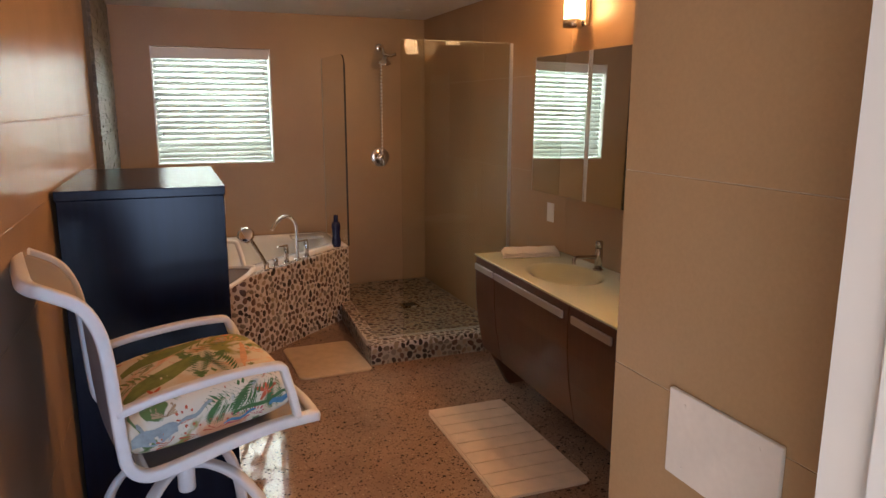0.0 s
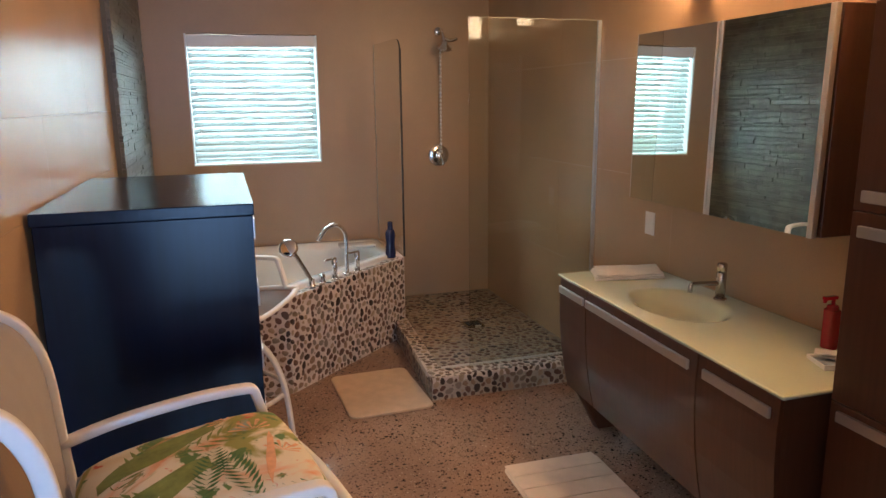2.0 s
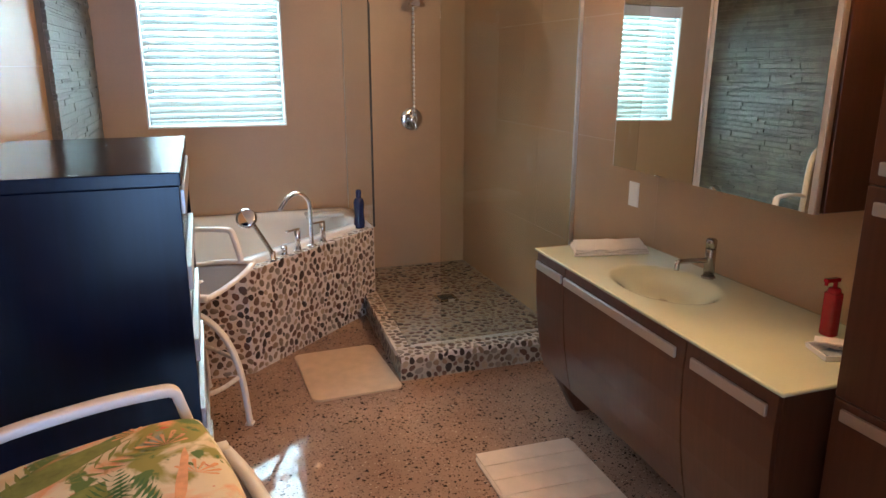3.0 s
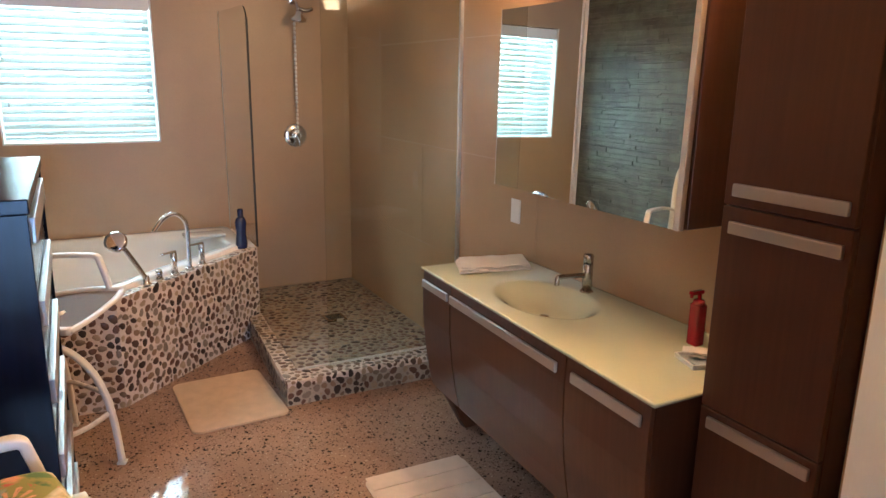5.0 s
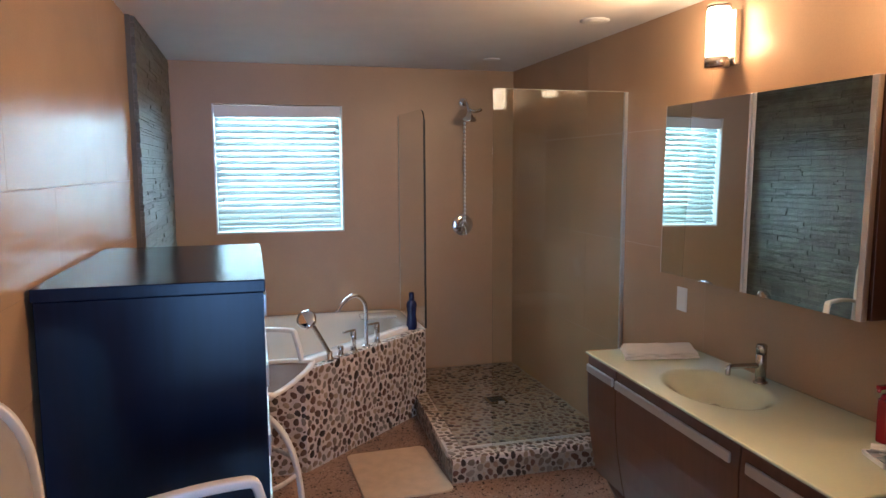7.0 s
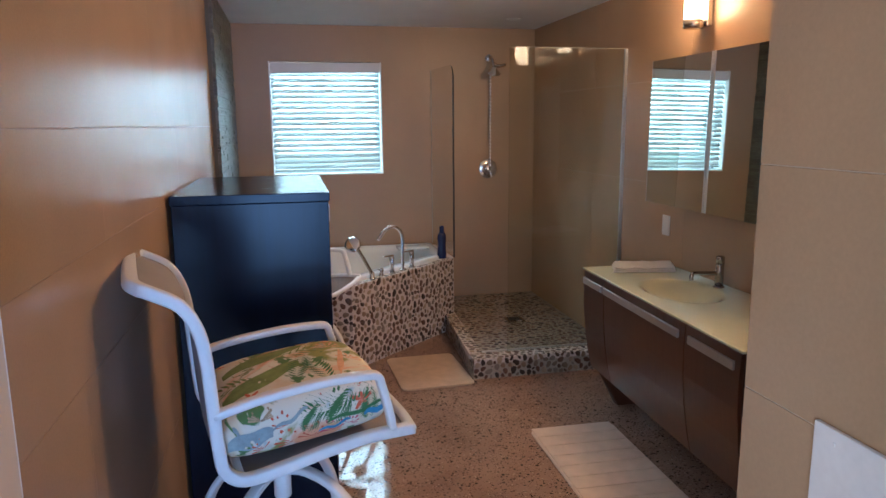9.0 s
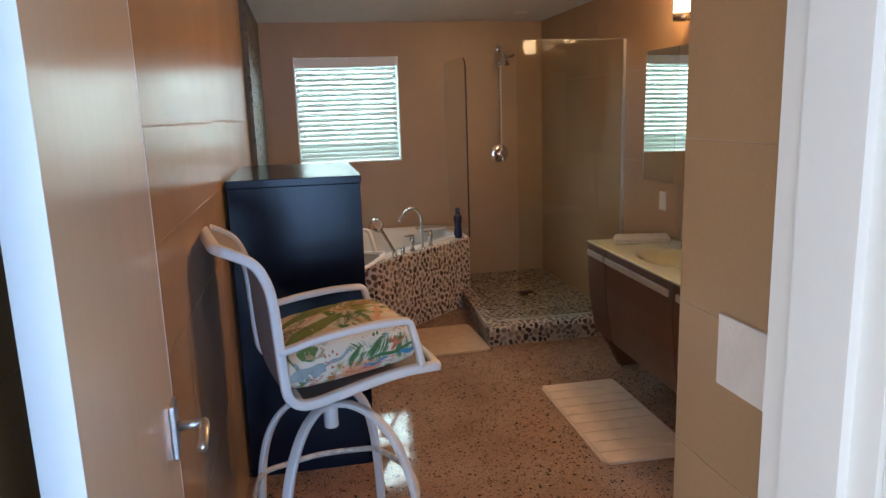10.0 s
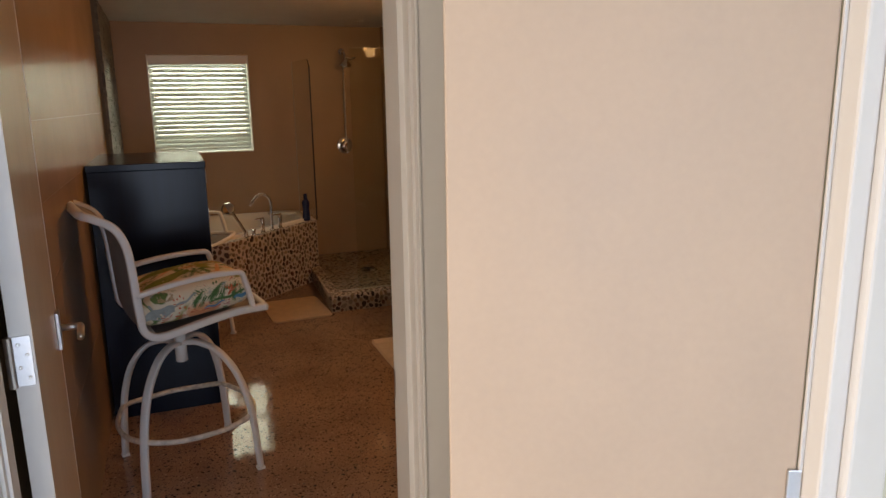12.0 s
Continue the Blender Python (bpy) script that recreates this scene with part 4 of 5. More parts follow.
# tall cabinet
TX, TY0, TY1, TZ = 1.65, 1.77, 2.112, 1.89
tc_ = thing("tall_cabinet", "tall dark wenge cabinet with pale metal handles", "cabinet")
part("body", box((TX + 0.02, TY0, 0.08), (EAST - 0.003, TY1, TZ), 0.002, 1), M_WENGE, tc_)
part("plinth", box((TX + 0.06, TY0 + 0.01, 0), (EAST - 0.01, TY1 - 0.01, 0.0795)), M_WENGE, tc_)
for z0, z1, hz in ((1.350, TZ - 0.003, 1.374), (0.802, 1.346, 1.280), (0.085, 0.798, 0.748)):
    dr = part("door", box((TX, TY0 + 0.001, z0), (TX + 0.0195, TY1 - 0.001, z1), 0.002, 1), M_WENGE, tc_)
    bm = box((TX - 0.014, TY0 + 0.014, hz), (TX - 0.0005, TY1 - 0.032, hz + 0.032), 0.004)
    part("handle", bm, M_ALU, dr, "pale metal strip handle")

# mirror cabinet
mc = thing("mirror_cabinet", "wall cabinet with two mirrored doors and wood sides", "mirror cabinet")
MX, MY0, MY1, MZ0, MZ1 = 1.885, 2.452, 3.553, 1.190, 1.935
part("body", box((MX + 0.022, MY0, MZ0), (EAST - 0.003, MY1, MZ1), 0.002, 1), M_WENGE, mc)


def ajar(bm):
    """The doors stand a hair out of line with the wall."""
    for v in bm.verts:
        v.co.x += (v.co.y - MY1) * 0.0077 + (v.co.z - MZ1) * 0.0115
    return bm


for y0, y1 in ((MY0, 2.989), (2.997, MY1)):
    dr = part("door", ajar(box((MX + 0.006, y0, MZ0), (MX + 0.0215, y1, MZ1))), M_ALU, mc, "mirrored door")
    south, north = (0.0215, 0.018) if y0 == MY0 else (0.011, 0.0025)
    part("mirror", ajar(box((MX, y0 + south + 0.0005, MZ0 + 0.001), (MX + 0.0058, y1 - north - 0.0005, MZ1 - 0.001))), M_MIRROR, dr)
    part("edge_strip", ajar(box((MX - 0.001, y0, MZ0), (MX + 0.0058, y0 + south, MZ1), 0.001, 1)), M_STRIP, dr, "brushed metal edge strip")
    part("edge_strip", ajar(box((MX - 0.001, y1 - north, MZ0), (MX + 0.0058, y1, MZ1), 0.001, 1)), M_STRIP, dr, "brushed metal edge strip")


# sconces
def sconce(y):
    s = thing("wall_sconce", "lit opal glass cylinder sconce with a metal mount", "wall lamp", "vanity sconces", at=(2.0, y, 2.08))
    part("mount", box((0.045, -0.05, 0.01), (0.0785, 0.05, 0.235), 0.004), M_NICKEL, s)
    part("cup", lathe(((0.046, 0.0), (0.052, 0.004), (0.052, 0.042), (0.046, 0.046)), n=28), M_NICKEL, s, "", True)
    sd = part("shade", lathe(((0.046, 0.0465), (0.048, 0.05), (0.048, 0.235), (0.044, 0.245)), n=28), M_SHADE, s, "glowing opal glass", True)
    sd.visible_shadow = False
    part("top_ring", lathe(((0.049, 0.2455), (0.049, 0.258), (0.044, 0.262)), n=28), M_NICKEL, s, "", True)


sconce(3.37)
sconce(2.40)
ol = thing("wall_outlet", "white plastic outlet plate on the tiled wall", "outlet", at=(EAST, 3.67, 1.03))
part("plate", box((-0.007, -0.038, -0.058), (-0.0005, 0.038, 0.058), 0.002), M_PLASTIC, ol)
for z in (-0.022, 0.022):
    part("socket", box((-0.0085, -0.016, z - 0.014), (-0.0072, 0.016, z + 0.014), 0.0006, 1), M_PLASTIC, ol)
bp_ = thing("cover_plate", "white blank cover plate on the tiled wall", "wall plate", at=(STUB_X, 0.665, 1.176))
part("plate", box((-0.008, -0.105, -0.068), (-0.0005, 0.105, 0.068), 0.002), M_PAPER, bp_)
for y in (-0.07, 0.07):
    for z in (-0.05, 0.05):
        part("screw", lathe(((0.003, 0), (0.0025, -0.001)), (-0.008, y, z), 8, "x"), M_PAPER, bp_)
for x, y, r in ((1.705, 5.40, 0.055), (1.80, 4.09, 0.075)):
    rl = thing("recessed_light", "small unlit recessed ceiling fitting", "ceiling light", "ceiling fittings", at=(x, y, CEIL))
    part("trim", lathe(((r, -0.0005), (r, -0.006), (r * 0.72, -0.009)), n=28), M_WHITE, rl, "", True)
    part("lens", lathe(((r * 0.6, -0.0092), (r * 0.55, -0.012)), n=24), M_PLASTIC, rl)

# ---- chest of drawers ----
CX0, CX1, CY0, CY1, CZ = WEST + 0.012, 0.108, 2.715, 3.66, 1.367
ch = thing("chest_of_drawers", "tall black-brown chest of drawers with metal handles", "chest of drawers")
part("body", box((CX0 + 0.01, CY0 + 0.012, 0.06), (CX1 - 0.03, CY1 - 0.012, CZ - 0.0355), 0.002, 1), M_BLACK, ch)
part("side_panel", box((CX0 + 0.004, CY0 + 0.002, 0.0), (CX1 - 0.001, CY0 + 0.0118, CZ - 0.0355), 0.002, 1), M_BLACK, ch)
part("side_panel", box((CX0 + 0.004, CY1 - 0.0118, 0.0), (CX1 - 0.001, CY1 - 0.002, CZ - 0.0355), 0.002, 1), M_BLACK, ch)
part("top", box((CX0, CY0 - 0.004, CZ - 0.035), (CX1 + 0.004, CY1 + 0.004, CZ), 0.003), M_BLACK, ch, "glossy black-brown top")
part("plinth", box((CX0 + 0.02, CY0 + 0.02, 0.0), (CX1 - 0.05, CY1 - 0.02, 0.0595)), M_BLACK, ch)
zs = [0.07 + k * (CZ - 0.04 - 0.07) / 6 for k in range(7)]
for z0, z1 in zip(zs, zs[1:]):
    dr = part("drawer", box((CX1 - 0.0295, CY0 + 0.013, z0 + 0.002), (CX1 - 0.010, CY1 - 0.013, z1 - 0.002), 0.002, 1), M_BLACK, ch)
    bm = box((CX1 - 0.009, CY0 + 0.10, z1 - 0.085), (CX1 + 0.008, CY1 - 0.10, z1 - 0.020), 0.003)
    part("handle", bm, M_ALU, dr, "long brushed metal handle")


# ---- chairs ----
def star(cx, cy, r, turn):
    return [[(cx, cy)] + [(cx + k * r * math.cos(radians(turn + a)), cy + k * r * math.sin(radians(turn + a))) for a, k in ((72 * i - 30, 0.36), (72 * i - 6, 0.95), (72 * i + 6, 0.95), (72 * i + 30, 0.36))] for i in range(5)]


def fern(cx, cy, length, turn, width=0.028, n=13):
    c, d = math.cos(radians(turn)), math.sin(radians(turn))
    out = []
    for i in range(n):
        t = i / (n - 1)
        x, w = length * t, width * math.sin(math.pi * (0.12 + 0.83 * t)) + 0.006
        for sgn in (-1, 1):
            quad = ((x, 0.0), (x + 0.5 * w, sgn * w * 0.45 + 0.0012), (x + 0.95 * w, sgn * w), (x + 0.30 * w, sgn * w * 0.55 - 0.0012))
            out.append([(cx + u * c - v * d, cy + u * d + v * c) for u, v in quad])
    out.append([(cx - 0.001 * d, cy + 0.001 * c), (cx + length * c, cy + length * d), (cx + 0.001 * d, cy - 0.001 * c)])
    return out


def coral(cx, cy, r, turn):
    out = []
    for i in range(7):
        a, b = radians(turn + 24 * i - 72), radians(5)
        k = r * (0.7 + 0.3 * ((i * 7) % 5) / 4)
        out.append([(cx, cy), (cx + k * math.cos(a - b), cy + k * math.sin(a - b)), (cx + k * 1.08 * math.cos(a), cy + k * 1.08 * math.sin(a)), (cx + k * math.cos(a + b), cy + k * math.sin(a + b))])
    return out


def band(x0, z0, x1, z1, w, n):
    """A wavering painted stripe."""
    at = lambda t: (x0 + (x1 - x0) * t, z0 + (z1 - z0) * t + 0.005 * math.sin(9 * t))
    out = []
    for i in range(n):
        (a, b), (c, d) = at(i / n), at((i + 1) / n)
        ha, hc = (w * (0.35 + 0.65 * math.sin(math.pi * (0.08 + 0.84 * t))) / 2 for t in (i / n, (i + 1) / n))
        out.append([(a, b - ha), (c, d - hc), (c, d + hc), (a, b + ha)])
    return out


def motifs(tree, cushion):
    """Printed figures laid on the cushion's cover: on its side faces and on its top."""
    side = (
        ("printed_starfish", star(0.185, 0.885, 0.034, 20), M_CORAL),
        ("printed_fern", fern(0.225, 0.918, 0.21, 193, 0.036, 17), M_FERN),
        ("printed_fern", fern(0.16, 0.912, 0.10, 232, 0.030), M_FERN),
        ("printed_fern", fern(0.215, 0.915, 0.085, 262, 0.024), M_FERN),
        ("printed_fern", fern(0.07, 0.888, 0.075, 236, 0.022), M_FERN),
        ("printed_coral", coral(-0.035, 0.845, 0.040, 110), M_CORAL),
        ("printed_coral", coral(-0.01, 0.795, 0.050, 150), M_CORAL),
        ("printed_coral", coral(0.045, 0.80, 0.046, 95), M_CORAL),
        ("printed_coral", coral(0.105, 0.808, 0.042, 100), M_PINK),
        ("printed_coral", coral(0.15, 0.818, 0.030, 70), M_PINK),
        ("printed_coral", coral(-0.085, 0.79, 0.036, 130), M_CORAL),
        ("printed_shell", coral(-0.085, 0.868, 0.042, 90) + coral(-0.085, 0.868, 0.040, 102), M_SAND),
        ("printed_seaweed", band(-0.175, 0.812, -0.06, 0.835, 0.050, 10), M_SEAGREY),
        ("printed_seaweed", band(-0.16, 0.858, -0.115, 0.800, 0.020, 8), M_SEAGREY),
        ("printed_seaweed", band(-0.06, 0.842, 0.035, 0.885, 0.012, 8), M_SEAGREY),
        ("printed_wave", band(0.085, 0.838, 0.262, 0.872, 0.012, 12), M_FERN),
        ("printed_wave", band(0.19, 0.842, 0.264, 0.856, 0.018, 6), M_SEABLUE),
        ("printed_wave", band(0.06, 0.815, 0.15, 0.835, 0.010, 8), M_SEABLUE),
    )
    above = (("printed_leaf", band(-0.17, -0.13, 0.06, -0.03, 0.085, 14), M_OLIVE), ("printed_leaf", band(-0.15, 0.04, 0.10, 0.13, 0.075, 14), M_OLIVE), ("printed_coral", band(0.15, -0.15, 0.20, 0.02, 0.07, 10), M_PEACHY), ("printed_starfish", star(-0.10, -0.16, 0.03, 40), M_CORAL), ("printed_fern", fern(0.02, -0.15, 0.17, 70, 0.03), M_FERN), ("printed_fern", fern(0.12, -0.19, 0.17, 100, 0.03), M_FERN), ("printed_fern", fern(-0.12, 0.0, 0.20, 55, 0.045, 9), M_OLIVE), ("printed_fern", fern(0.0, 0.03, 0.20, 20, 0.04, 9), M_OLIVE), ("printed_fern", fern(-0.06, -0.08, 0.14, 160, 0.035, 9), M_OLIVE), ("printed_coral", coral(0.17, 0.06, 0.06, 90), M_PEACHY), ("printed_coral", coral(0.20, -0.06, 0.05, 60), M_PEACHY), ("printed_coral", coral(0.13, 0.15, 0.05, 120), M_PEACHY))
    for figures, way, put in ((side, Vector((0, 1, 0)), lambda u, v: Vector((u, -0.5, v))), (above, Vector((0, 0, -1)), lambda u, v: Vector((u, v, 1.3)))):
        for layer, (name, polys, mat) in enumerate(figures):
            bm = bmesh.new()
            for poly in polys:
                vs = []
                for u, v in poly:
                    place, normal, index, far = tree.ray_cast(put(u, v), way)
                    if place is None:
                        break
                    vs.append(place - way * (0.0012 + 0.00012 * layer))
                if len(vs) == len(poly):
                    bm.faces.new([bm.verts.new(p) for p in vs])
            if bm.faces:
                part(name, bm, mat, cushion)
            else:
                bm.free()



def side_line(y):
    return [(-0.362, y, 1.262), (-0.330, y, 1.251), (-0.265, y, 1.211), (-0.231, y, 1.150), (-0.216, y, 1.075), (-0.208, y, 0.95), (-0.200, y, 0.83), (-0.188, y, 0.765), (-0.14, y, 0.732), (-0.05, y, 0.742), (0.08, y, 0.768), (0.20, y, 0.784), (0.325, y, 0.785)]


def bar_chair(at, turn, base_turn, cushion, sling_mat, label):
    c = thing("bar_chair", label, "chair", "patio bar chairs", at=at, rz=turn)
    W = 0.265
    c.scale = (1, 1, 0.988 if cushion else 0.90)
    for s in (-1, 1):
        part("arm", tube(((-0.208, s * W, 0.918), (-0.08, s * W, 0.946), (0.08, s * W, 0.962), (0.19, s * W, 0.962), (0.222, s * W, 0.955), (0.232, s * W, 0.93), (0.25, s * W, 0.86), (0.262, s * W, 0.795)), 0.0115, 0.018, 5, 16, flat=0.5), M_FRAME, c, "", True)
    loop = side_line(-W)[:0:-1] + [(-0.349, -W + 0.012, 1.258), (-0.367, -W + 0.05, 1.265), (-0.370, -0.12, 1.267), (-0.370, 0.12, 1.267), (-0.367, W - 0.05, 1.265), (-0.349, W - 0.012, 1.258)] + side_line(W)[1:]
    part("frame_loop", add_tube(bmesh.new(), smooth_line(loop, 5), 0.0165, 0.0175, 16, carry=True, flat=0.5), M_FRAME, c, "bent white tube frame", True)
    part("front_bar", tube(((0.318, -W, 0.783), (0.335, -0.12, 0.781), (0.335, 0.12, 0.781), (0.318, W, 0.783)), 0.011, 0.016, 5, 10, up=(1, 0, 0)), M_FRAME, c, "", True)
    part("back_bar", tube(((-0.15, -W, 0.735), (-0.15, W, 0.735)), 0.010, 0.012, 3, 8, up=(1, 0, 0)), M_FRAME, c, "", True)
    for nm, lo, hi, sag in (("back_sling", 2, 34, 0.018), ("seat_sling", 38, 60, 0.02)):
        line = smooth_line(side_line(0), 5)[lo:hi + 1]
        bm = bmesh.new()
        rows = []
        for i, p in enumerate(line):
            row = []
            for k in range(9):
                u = -1 + k / 4
                g = sag * (1 - u * u)
                off = Vector((-g * 0.6, 0, 0)) if nm == "back_sling" else Vector((0, 0, -g))
                row.append(bm.verts.new(p + off + Vector((0, u * (W - 0.004), 0))))
            rows.append(row)
        for a, b in zip(rows, rows[1:]):
            for k in range(8):
                bm.faces.new((a[k], a[k + 1], b[k + 1], b[k]))
        ob = part(nm, bm, sling_mat, c, "woven mesh sling", True)
        md = ob.modifiers.new("thickness", "SOLIDIFY")
        md.thickness = 0.003
    part("swivel_plate", box((-0.09, -0.10, 0.698), (0.13, 0.10, 0.708), 0.002, 1), M_FRAME, c)
    part("swivel_arm", tube(((-0.08, 0, 0.69), (0.05, 0, 0.715), (0.18, 0, 0.765)), 0.012, 0.02, 4, 8), M_FRAME, c, "", True)
    part("hub", lathe(((0.024, 0.515), (0.026, 0.52), (0.026, 0.70), (0.022, 0.70)), n=20), M_FRAME, c, "", True)
    for k in range(4):
        a = radians(base_turn + 90 * k)
        ca, sa = math.cos(a), math.sin(a)
        R = 0.352
        ln = [(0.02 * ca, 0.02 * sa, 0.605), (0.09 * ca, 0.09 * sa, 0.610), (0.18 * ca, 0.18 * sa, 0.575), (0.26 * ca, 0.26 * sa, 0.485), (0.31 * ca, 0.31 * sa, 0.36), (0.335 * ca, 0.335 * sa, 0.22), (R * ca, R * sa, 0.012)]
        lg = part("leg", tube(ln, 0.011, 0.018, 5, 16, up=(-sa, ca, 0), flat=0.5), M_FRAME, c, "", True)
        part("foot_cap", box((R * ca - 0.018, R * sa - 0.018, 0.0), (R * ca + 0.018, R * sa + 0.018, 0.014), 0.004), M_FRAME, lg)
    ring = []
    for k in range(4):
        for f in (0.0, 0.25, 0.5, 0.75):
            a = radians(base_turn + 90 * (k + f))
            rr = 0.322 if f == 0 else (0.295 if f == 0.5 else 0.302)
            ring.append(Vector((rr * math.cos(a), rr * math.sin(a), 0.262 + (0.006 if f == 0 else -0.004))))
    ring.append(ring[0])
    part("foot_ring", add_tube(bmesh.new(), smooth_line(ring, 4)[:-1], 0.0105, 0.0125, 8, True, (0, 0, 1)), M_RUST, c, "foot ring with chipped white paint", True)
    if cushion:
        q = thing("seat_cushion", "plump seat cushion in a tropical fern and starfish print", "cushion", at=at, rz=turn)
        q.scale = (1, 1, 0.988)
        bm = bmesh.new()
        n = 26
        grids = []
        for sgn in (1, -1):
            g = []
            for i in range(n + 1):
                row = []
                for j in range(n + 1):
                    u, v = -1 + 2 * i / n, -1 + 2 * j / n
                    e = max(0.0, (1 - abs(u) ** 5) * (1 - abs(v) ** 5))
                    x, y = 0.04 + 0.235 * u * (1 - 0.05 * v * v), 0.240 * v * (1 - 0.04 * u * u)
                    mid = 0.838 + 0.022 * u
                    if sgn > 0:
                        z = mid + 0.03 + 0.074 * e ** 0.5 * (0.75 + 0.25 * (1 - u * u) * (1 - v * v))
                    else:
                        z = mid - 0.02 - 0.045 * e ** 0.35
                    row.append((x, y, z))
                g.append(row)
            grids.append(g)
        vt = [[bm.verts.new(p) for p in row] for row in grids[0]]
        vb = [[bm.verts.new(p) for p in row] for row in grids[1]]
        for i in range(n):
            for j in range(n):
                bm.faces.new((vt[i][j], vt[i + 1][j], vt[i + 1][j + 1], vt[i][j + 1]))
                bm.faces.new((vb[i][j], vb[i][j + 1], vb[i + 1][j + 1], vb[i + 1][j]))
        for i in range(n):
            for a, b in (((i, 0), (i + 1, 0)), ((i, n), (i + 1, n)), ((0, i), (0, i + 1)), ((n, i), (n, i + 1))):
                bm.faces.new((vt[a[0]][a[1]], vt[b[0]][b[1]], vb[b[0]][b[1]], vb[a[0]][a[1]]))
        tree = BVHTree.FromBMesh(bm)
        part("cover", bm, M_PRINT, q, "", True)
        motifs(tree, q)
    return c


bar_chair((-0.095, 2.07, 0), 12, 45, True, M_SLING, "white metal swivel bar chair with mesh back and cushion")
bar_chair((-0.05, 4.10, 0), -24, 0, False, M_SLING2, "white metal swivel bar chair with bare mesh seat")


# ---- bath mats ----
def bath_mat(name, label, cx, cy, hx, hy, rz, mat, ribs):
    m = thing(name, label, "bath mat", at=(cx, cy, 0.001), rz=rz)
    part("body", prism(rounded(0, 0, hx, hy, 0.045), 0.0, 0.011, 0.003), mat, m)
    if ribs:
        n = 9
        for k in range(n):
            y = -hy + 0.05 + (2 * hy - 0.10) * k / (n - 1)
            w = (2 * hy - 0.10) / (n - 1) / 2 - 0.0025
            part("rib", box((-hx + 0.012, y - w, 0.010), (hx - 0.012, y + w, 0.0155), 0.004, 2), mat, m)


bath_mat("bath_mat", "plain beige bath mat beside the shower kerb", 0.805, 4.375, 0.235, 0.305, 2, M_MAT, False)
bath_mat("bath_mat", "off-white ribbed bath mat in front of the vanity", 1.372, 2.875, 0.232, 0.475, -1, M_MAT2, True)


# ---- pebbles ----
def pebble_mesh(name, seed, mat):
    r = random.Random(seed)
    bm = bmesh.new()
    n = 9
    k1, k2, p1, p2 = r.uniform(0.06, 0.18), r.uniform(0.05, 0.12), r.uniform(0, 6), r.uniform(0, 6)
    rings = []
    for q, h in ((1.0, 0.0), (0.93, 0.45), (0.55, 0.92)):
        rings.append([bm.verts.new((q * (1 + k1 * math.cos(2 * a + p1) + k2 * math.cos(3 * a + p2)) * math.cos(a), q * (1 + k1 * math.cos(2 * a + p1) + k2 * math.cos(3 * a + p2)) * math.sin(a), h)) for a in (2 * math.pi * i / n for i in range(n))])
    for a, b in zip(rings, rings[1:]):
        for i in range(n):
            bm.faces.new((a[i], a[(i + 1) % n], b[(i + 1) % n], b[i]))
    bm.faces.new(rings[-1])
    me = mesh_of(name, bm, True)
    me.materials.append(mat)
    return me


PEBBLE_SHAPES = [pebble_mesh("pebble", 100 + k, M_PEBBLE) for k in range(8)]


def scatter(w, h, inside, seed, rmin=0.009, rmax=0.0235, tries=24000):
    """Circles of mixed size packed into a w by h sheet."""
    r = random.Random(seed)
    cell = 2 * rmax
    bins, out = {}, []
    for k in range(tries):
        f = k / tries
        rad = rmax * (1 - f) ** 0.8 * r.uniform(0.72, 1.0) + rmin * f
        x, y = r.uniform(rad * 0.8, w - rad * 0.8), r.uniform(rad * 0.8, h - rad * 0.8)
        if not inside(x, y):
            continue
        bx, by = int(x / cell), int(y / cell)
        if all((x - px) ** 2 + (y - py) ** 2 > (rad + pr + 0.0015) ** 2 for i in (-1, 0, 1) for j in (-1, 0, 1) for px, py, pr in bins.get((bx + i, by + j), ())):
            bins.setdefault((bx, by), []).append((x, y, rad))
            out.append((x, y, rad))
    grown = []
    for x, y, rad in out:
        bx, by = int(x / cell), int(y / cell)
        room = min([math.hypot(x - px, y - py) - pr for i in (-1, 0, 1) for j in (-1, 0, 1) for px, py, pr in bins.get((bx + i, by + j), ()) if (px, py) != (x, y)] + [rad * 1.25])
        grown.append((x, y, max(rad, min(room, rad * 1.25) - 0.0018)))
    return grown


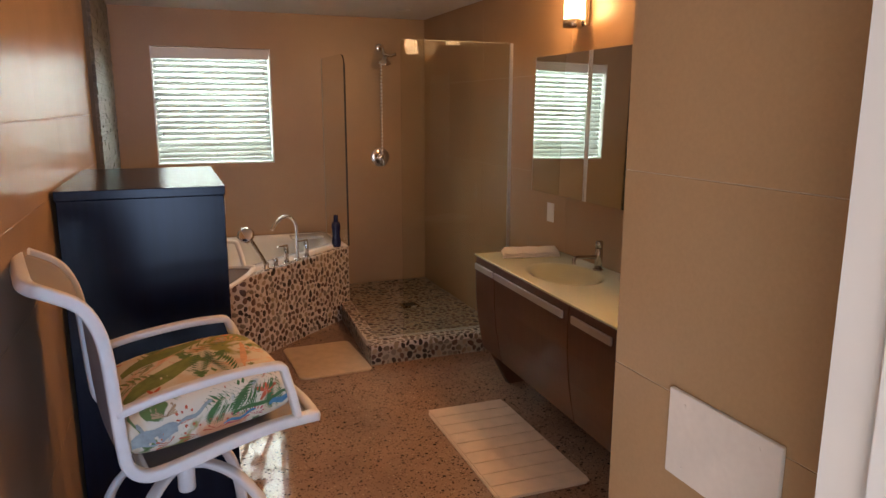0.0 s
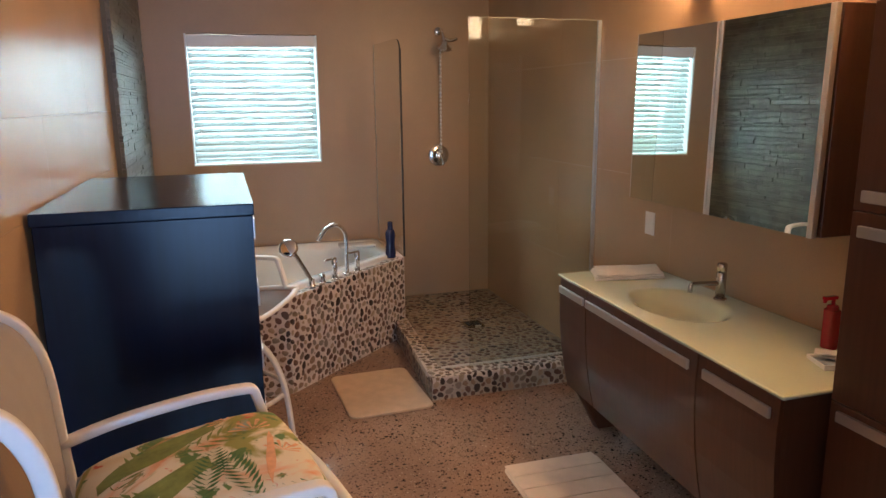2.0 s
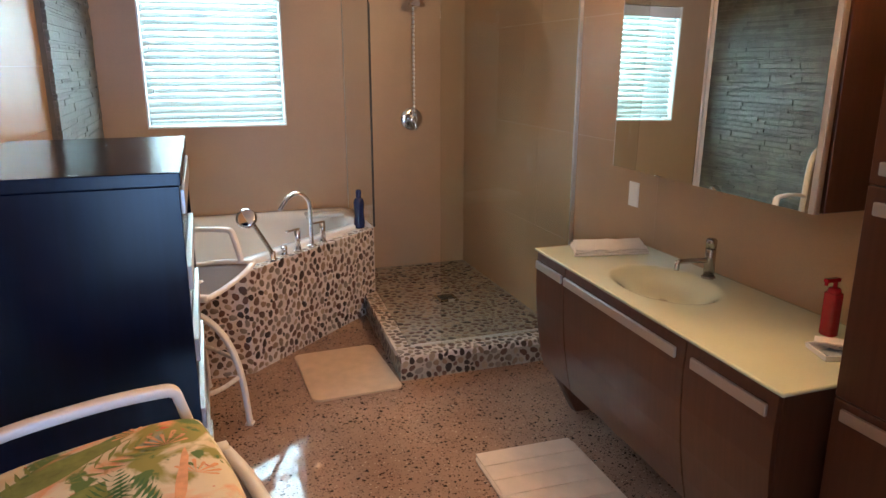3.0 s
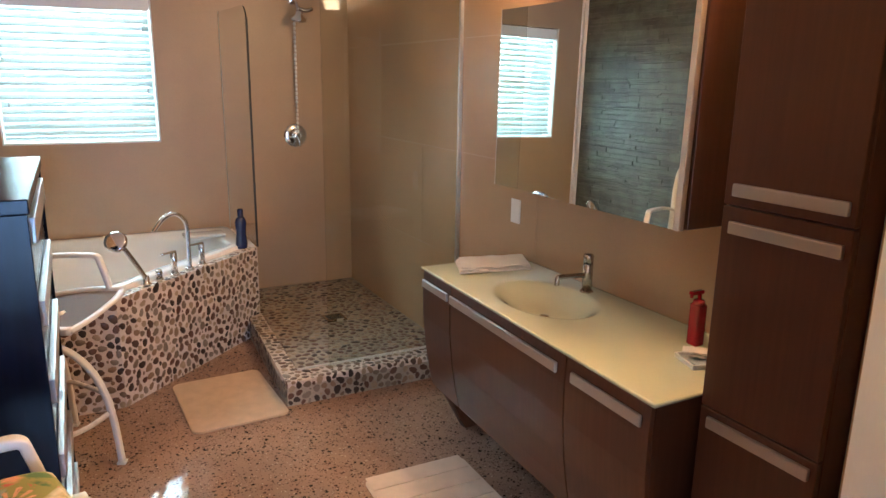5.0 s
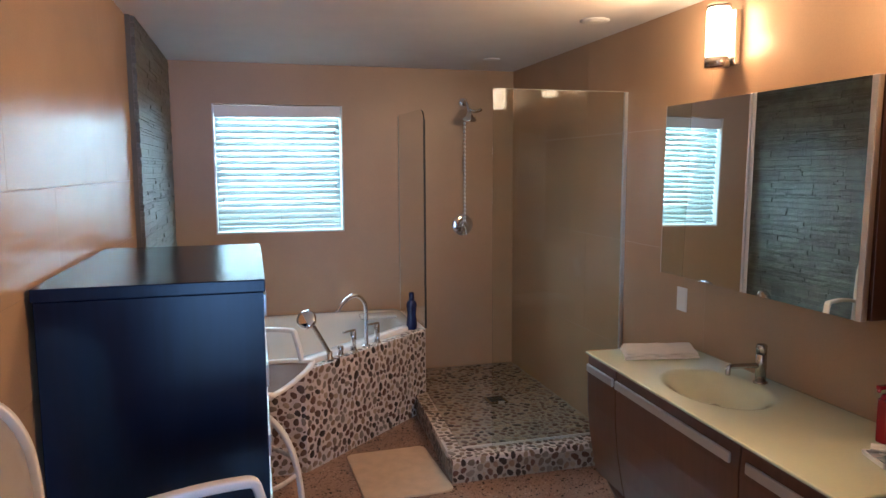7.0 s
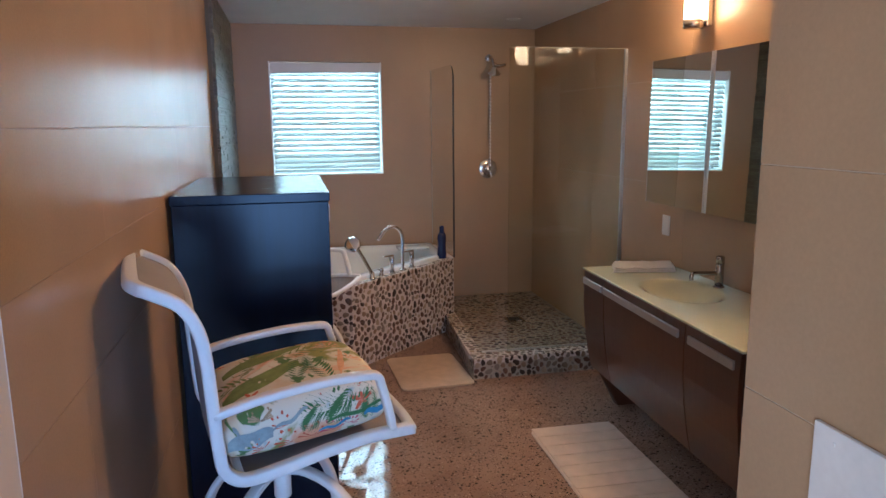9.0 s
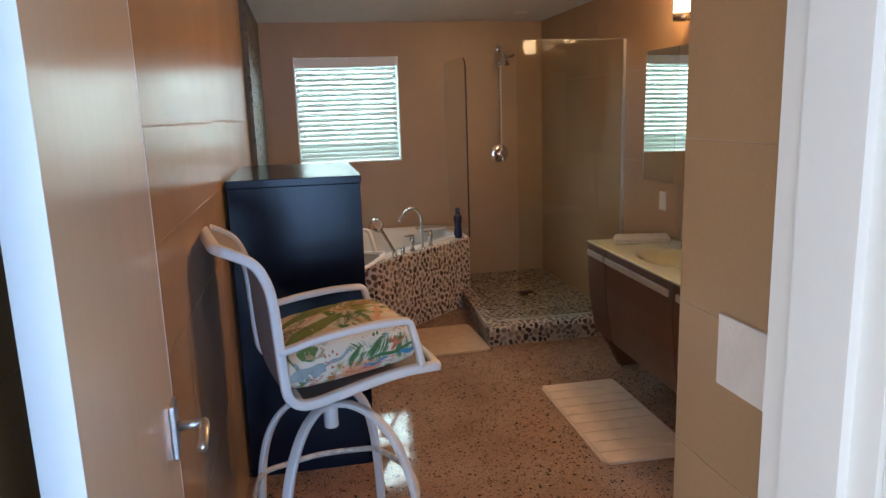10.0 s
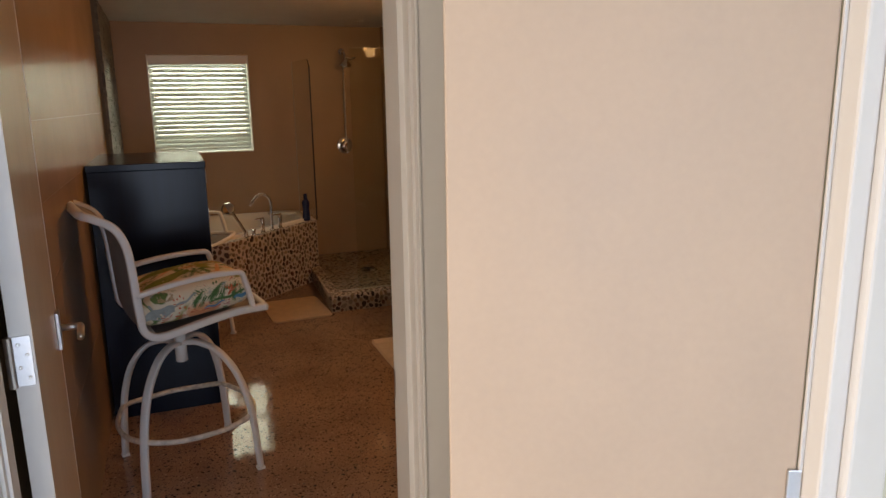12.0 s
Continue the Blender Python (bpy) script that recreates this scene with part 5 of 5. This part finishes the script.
def lay(parent, origin, u, v, w, h, inside, seed, limit, near):
    """Pebbles bedded on a flat face: the nearest as single pieces, the rest as one joined sheet."""
    u, v = Vector(u).normalized(), Vector(v).normalized()
    nrm = u.cross(v)
    r = random.Random(seed + 1)
    spots = sorted(scatter(w, h, inside, seed), key=lambda s: near(s[0], s[1]))
    verts, faces = [], []
    for i, (x, y, rad) in enumerate(spots):
        a, e = math.pi / 2 + r.gauss(0, 0.8), r.uniform(0.95, 1.22)
        sx, sy, sz = rad * e * 1.0, rad / e * 0.98, rad * r.uniform(0.16, 0.30)
        place = Vector(origin) + u * x + v * y - nrm * 0.0015
        ax, ay = u * math.cos(a) + v * math.sin(a), v * math.cos(a) - u * math.sin(a)
        m = Matrix((ax * sx, ay * sy, nrm * sz)).transposed().to_4x4()
        m.translation = place
        me = PEBBLE_SHAPES[r.randrange(8)]
        if i < limit:
            ob = new("pebble", me)
            ob.parent = parent
            ob.matrix_basis = m
        else:
            k = len(verts)
            verts += [m @ q.co for q in me.vertices]
            faces += [[k + q for q in p.vertices] for p in me.polygons]
    if verts:
        me = bpy.data.meshes.new("pebbles")
        me.from_pydata(verts, [], faces)
        me.materials.append(M_PEBBLES)
        me.shade_smooth()
        ob = new("pebbles", me)
        ob.parent = parent
        ob["kind"] = "stuff"


D = Vector((A1[0] - A0[0], A1[1] - A0[1], 0))
DL = D.length
everywhere = lambda x, y: True
lay(SURROUND, (A0[0], A0[1], 0.0), D, (0, 0, 1), DL, DECK, everywhere, 11, 200, lambda x, y: abs(x - 0.4))
lay(SURROUND, (B0[0] + 0.25, B0[1], 0.0), (1, 0, 0), (0, 0, 1), A0[0] - B0[0] - 0.25, DECK, everywhere, 12, 60, lambda x, y: -x)
lay(SURROUND, (A0[0], A0[1], DECK), D, Vector((0, 0, 1)).cross(D), DL, 0.052, everywhere, 13, 40, lambda x, y: x)
bx0, by0 = 1.06, 4.165
lay(SHOWER, (bx0, by0, 0.0), (1, 0, 0), (0, 0, 1), 0.95, CURB, everywhere, 14, 90, lambda x, y: x)
SD = Vector((1.11 - 1.06, 5.225 - 4.165, 0))
lay(SHOWER, (1.11, 5.225, 0.0), -SD, (0, 0, 1), SD.length, CURB, everywhere, 15, 60, lambda x, y: -x)
lay(SHOWER, (bx0, by0, CURB), (1, 0, 0), (0, 1, 0), 0.98, 0.118, everywhere, 16, 50, lambda x, y: x)
lay(SHOWER, (bx0 + 0.006, by0 + 0.122, CURB), (1, 0, 0), SD, 0.085, 0.95, everywhere, 17, 60, lambda x, y: y)
lay(SHOWER, (1.15, 4.295, PAN), (1, 0, 0), (0, 1, 0), 0.92, 1.65, lambda x, y: not (abs(x - 0.48) < 0.07 and abs(y - 0.785) < 0.07) and (y > 1.02 or x > 0.05 * y), 18, 100, lambda x, y: y)
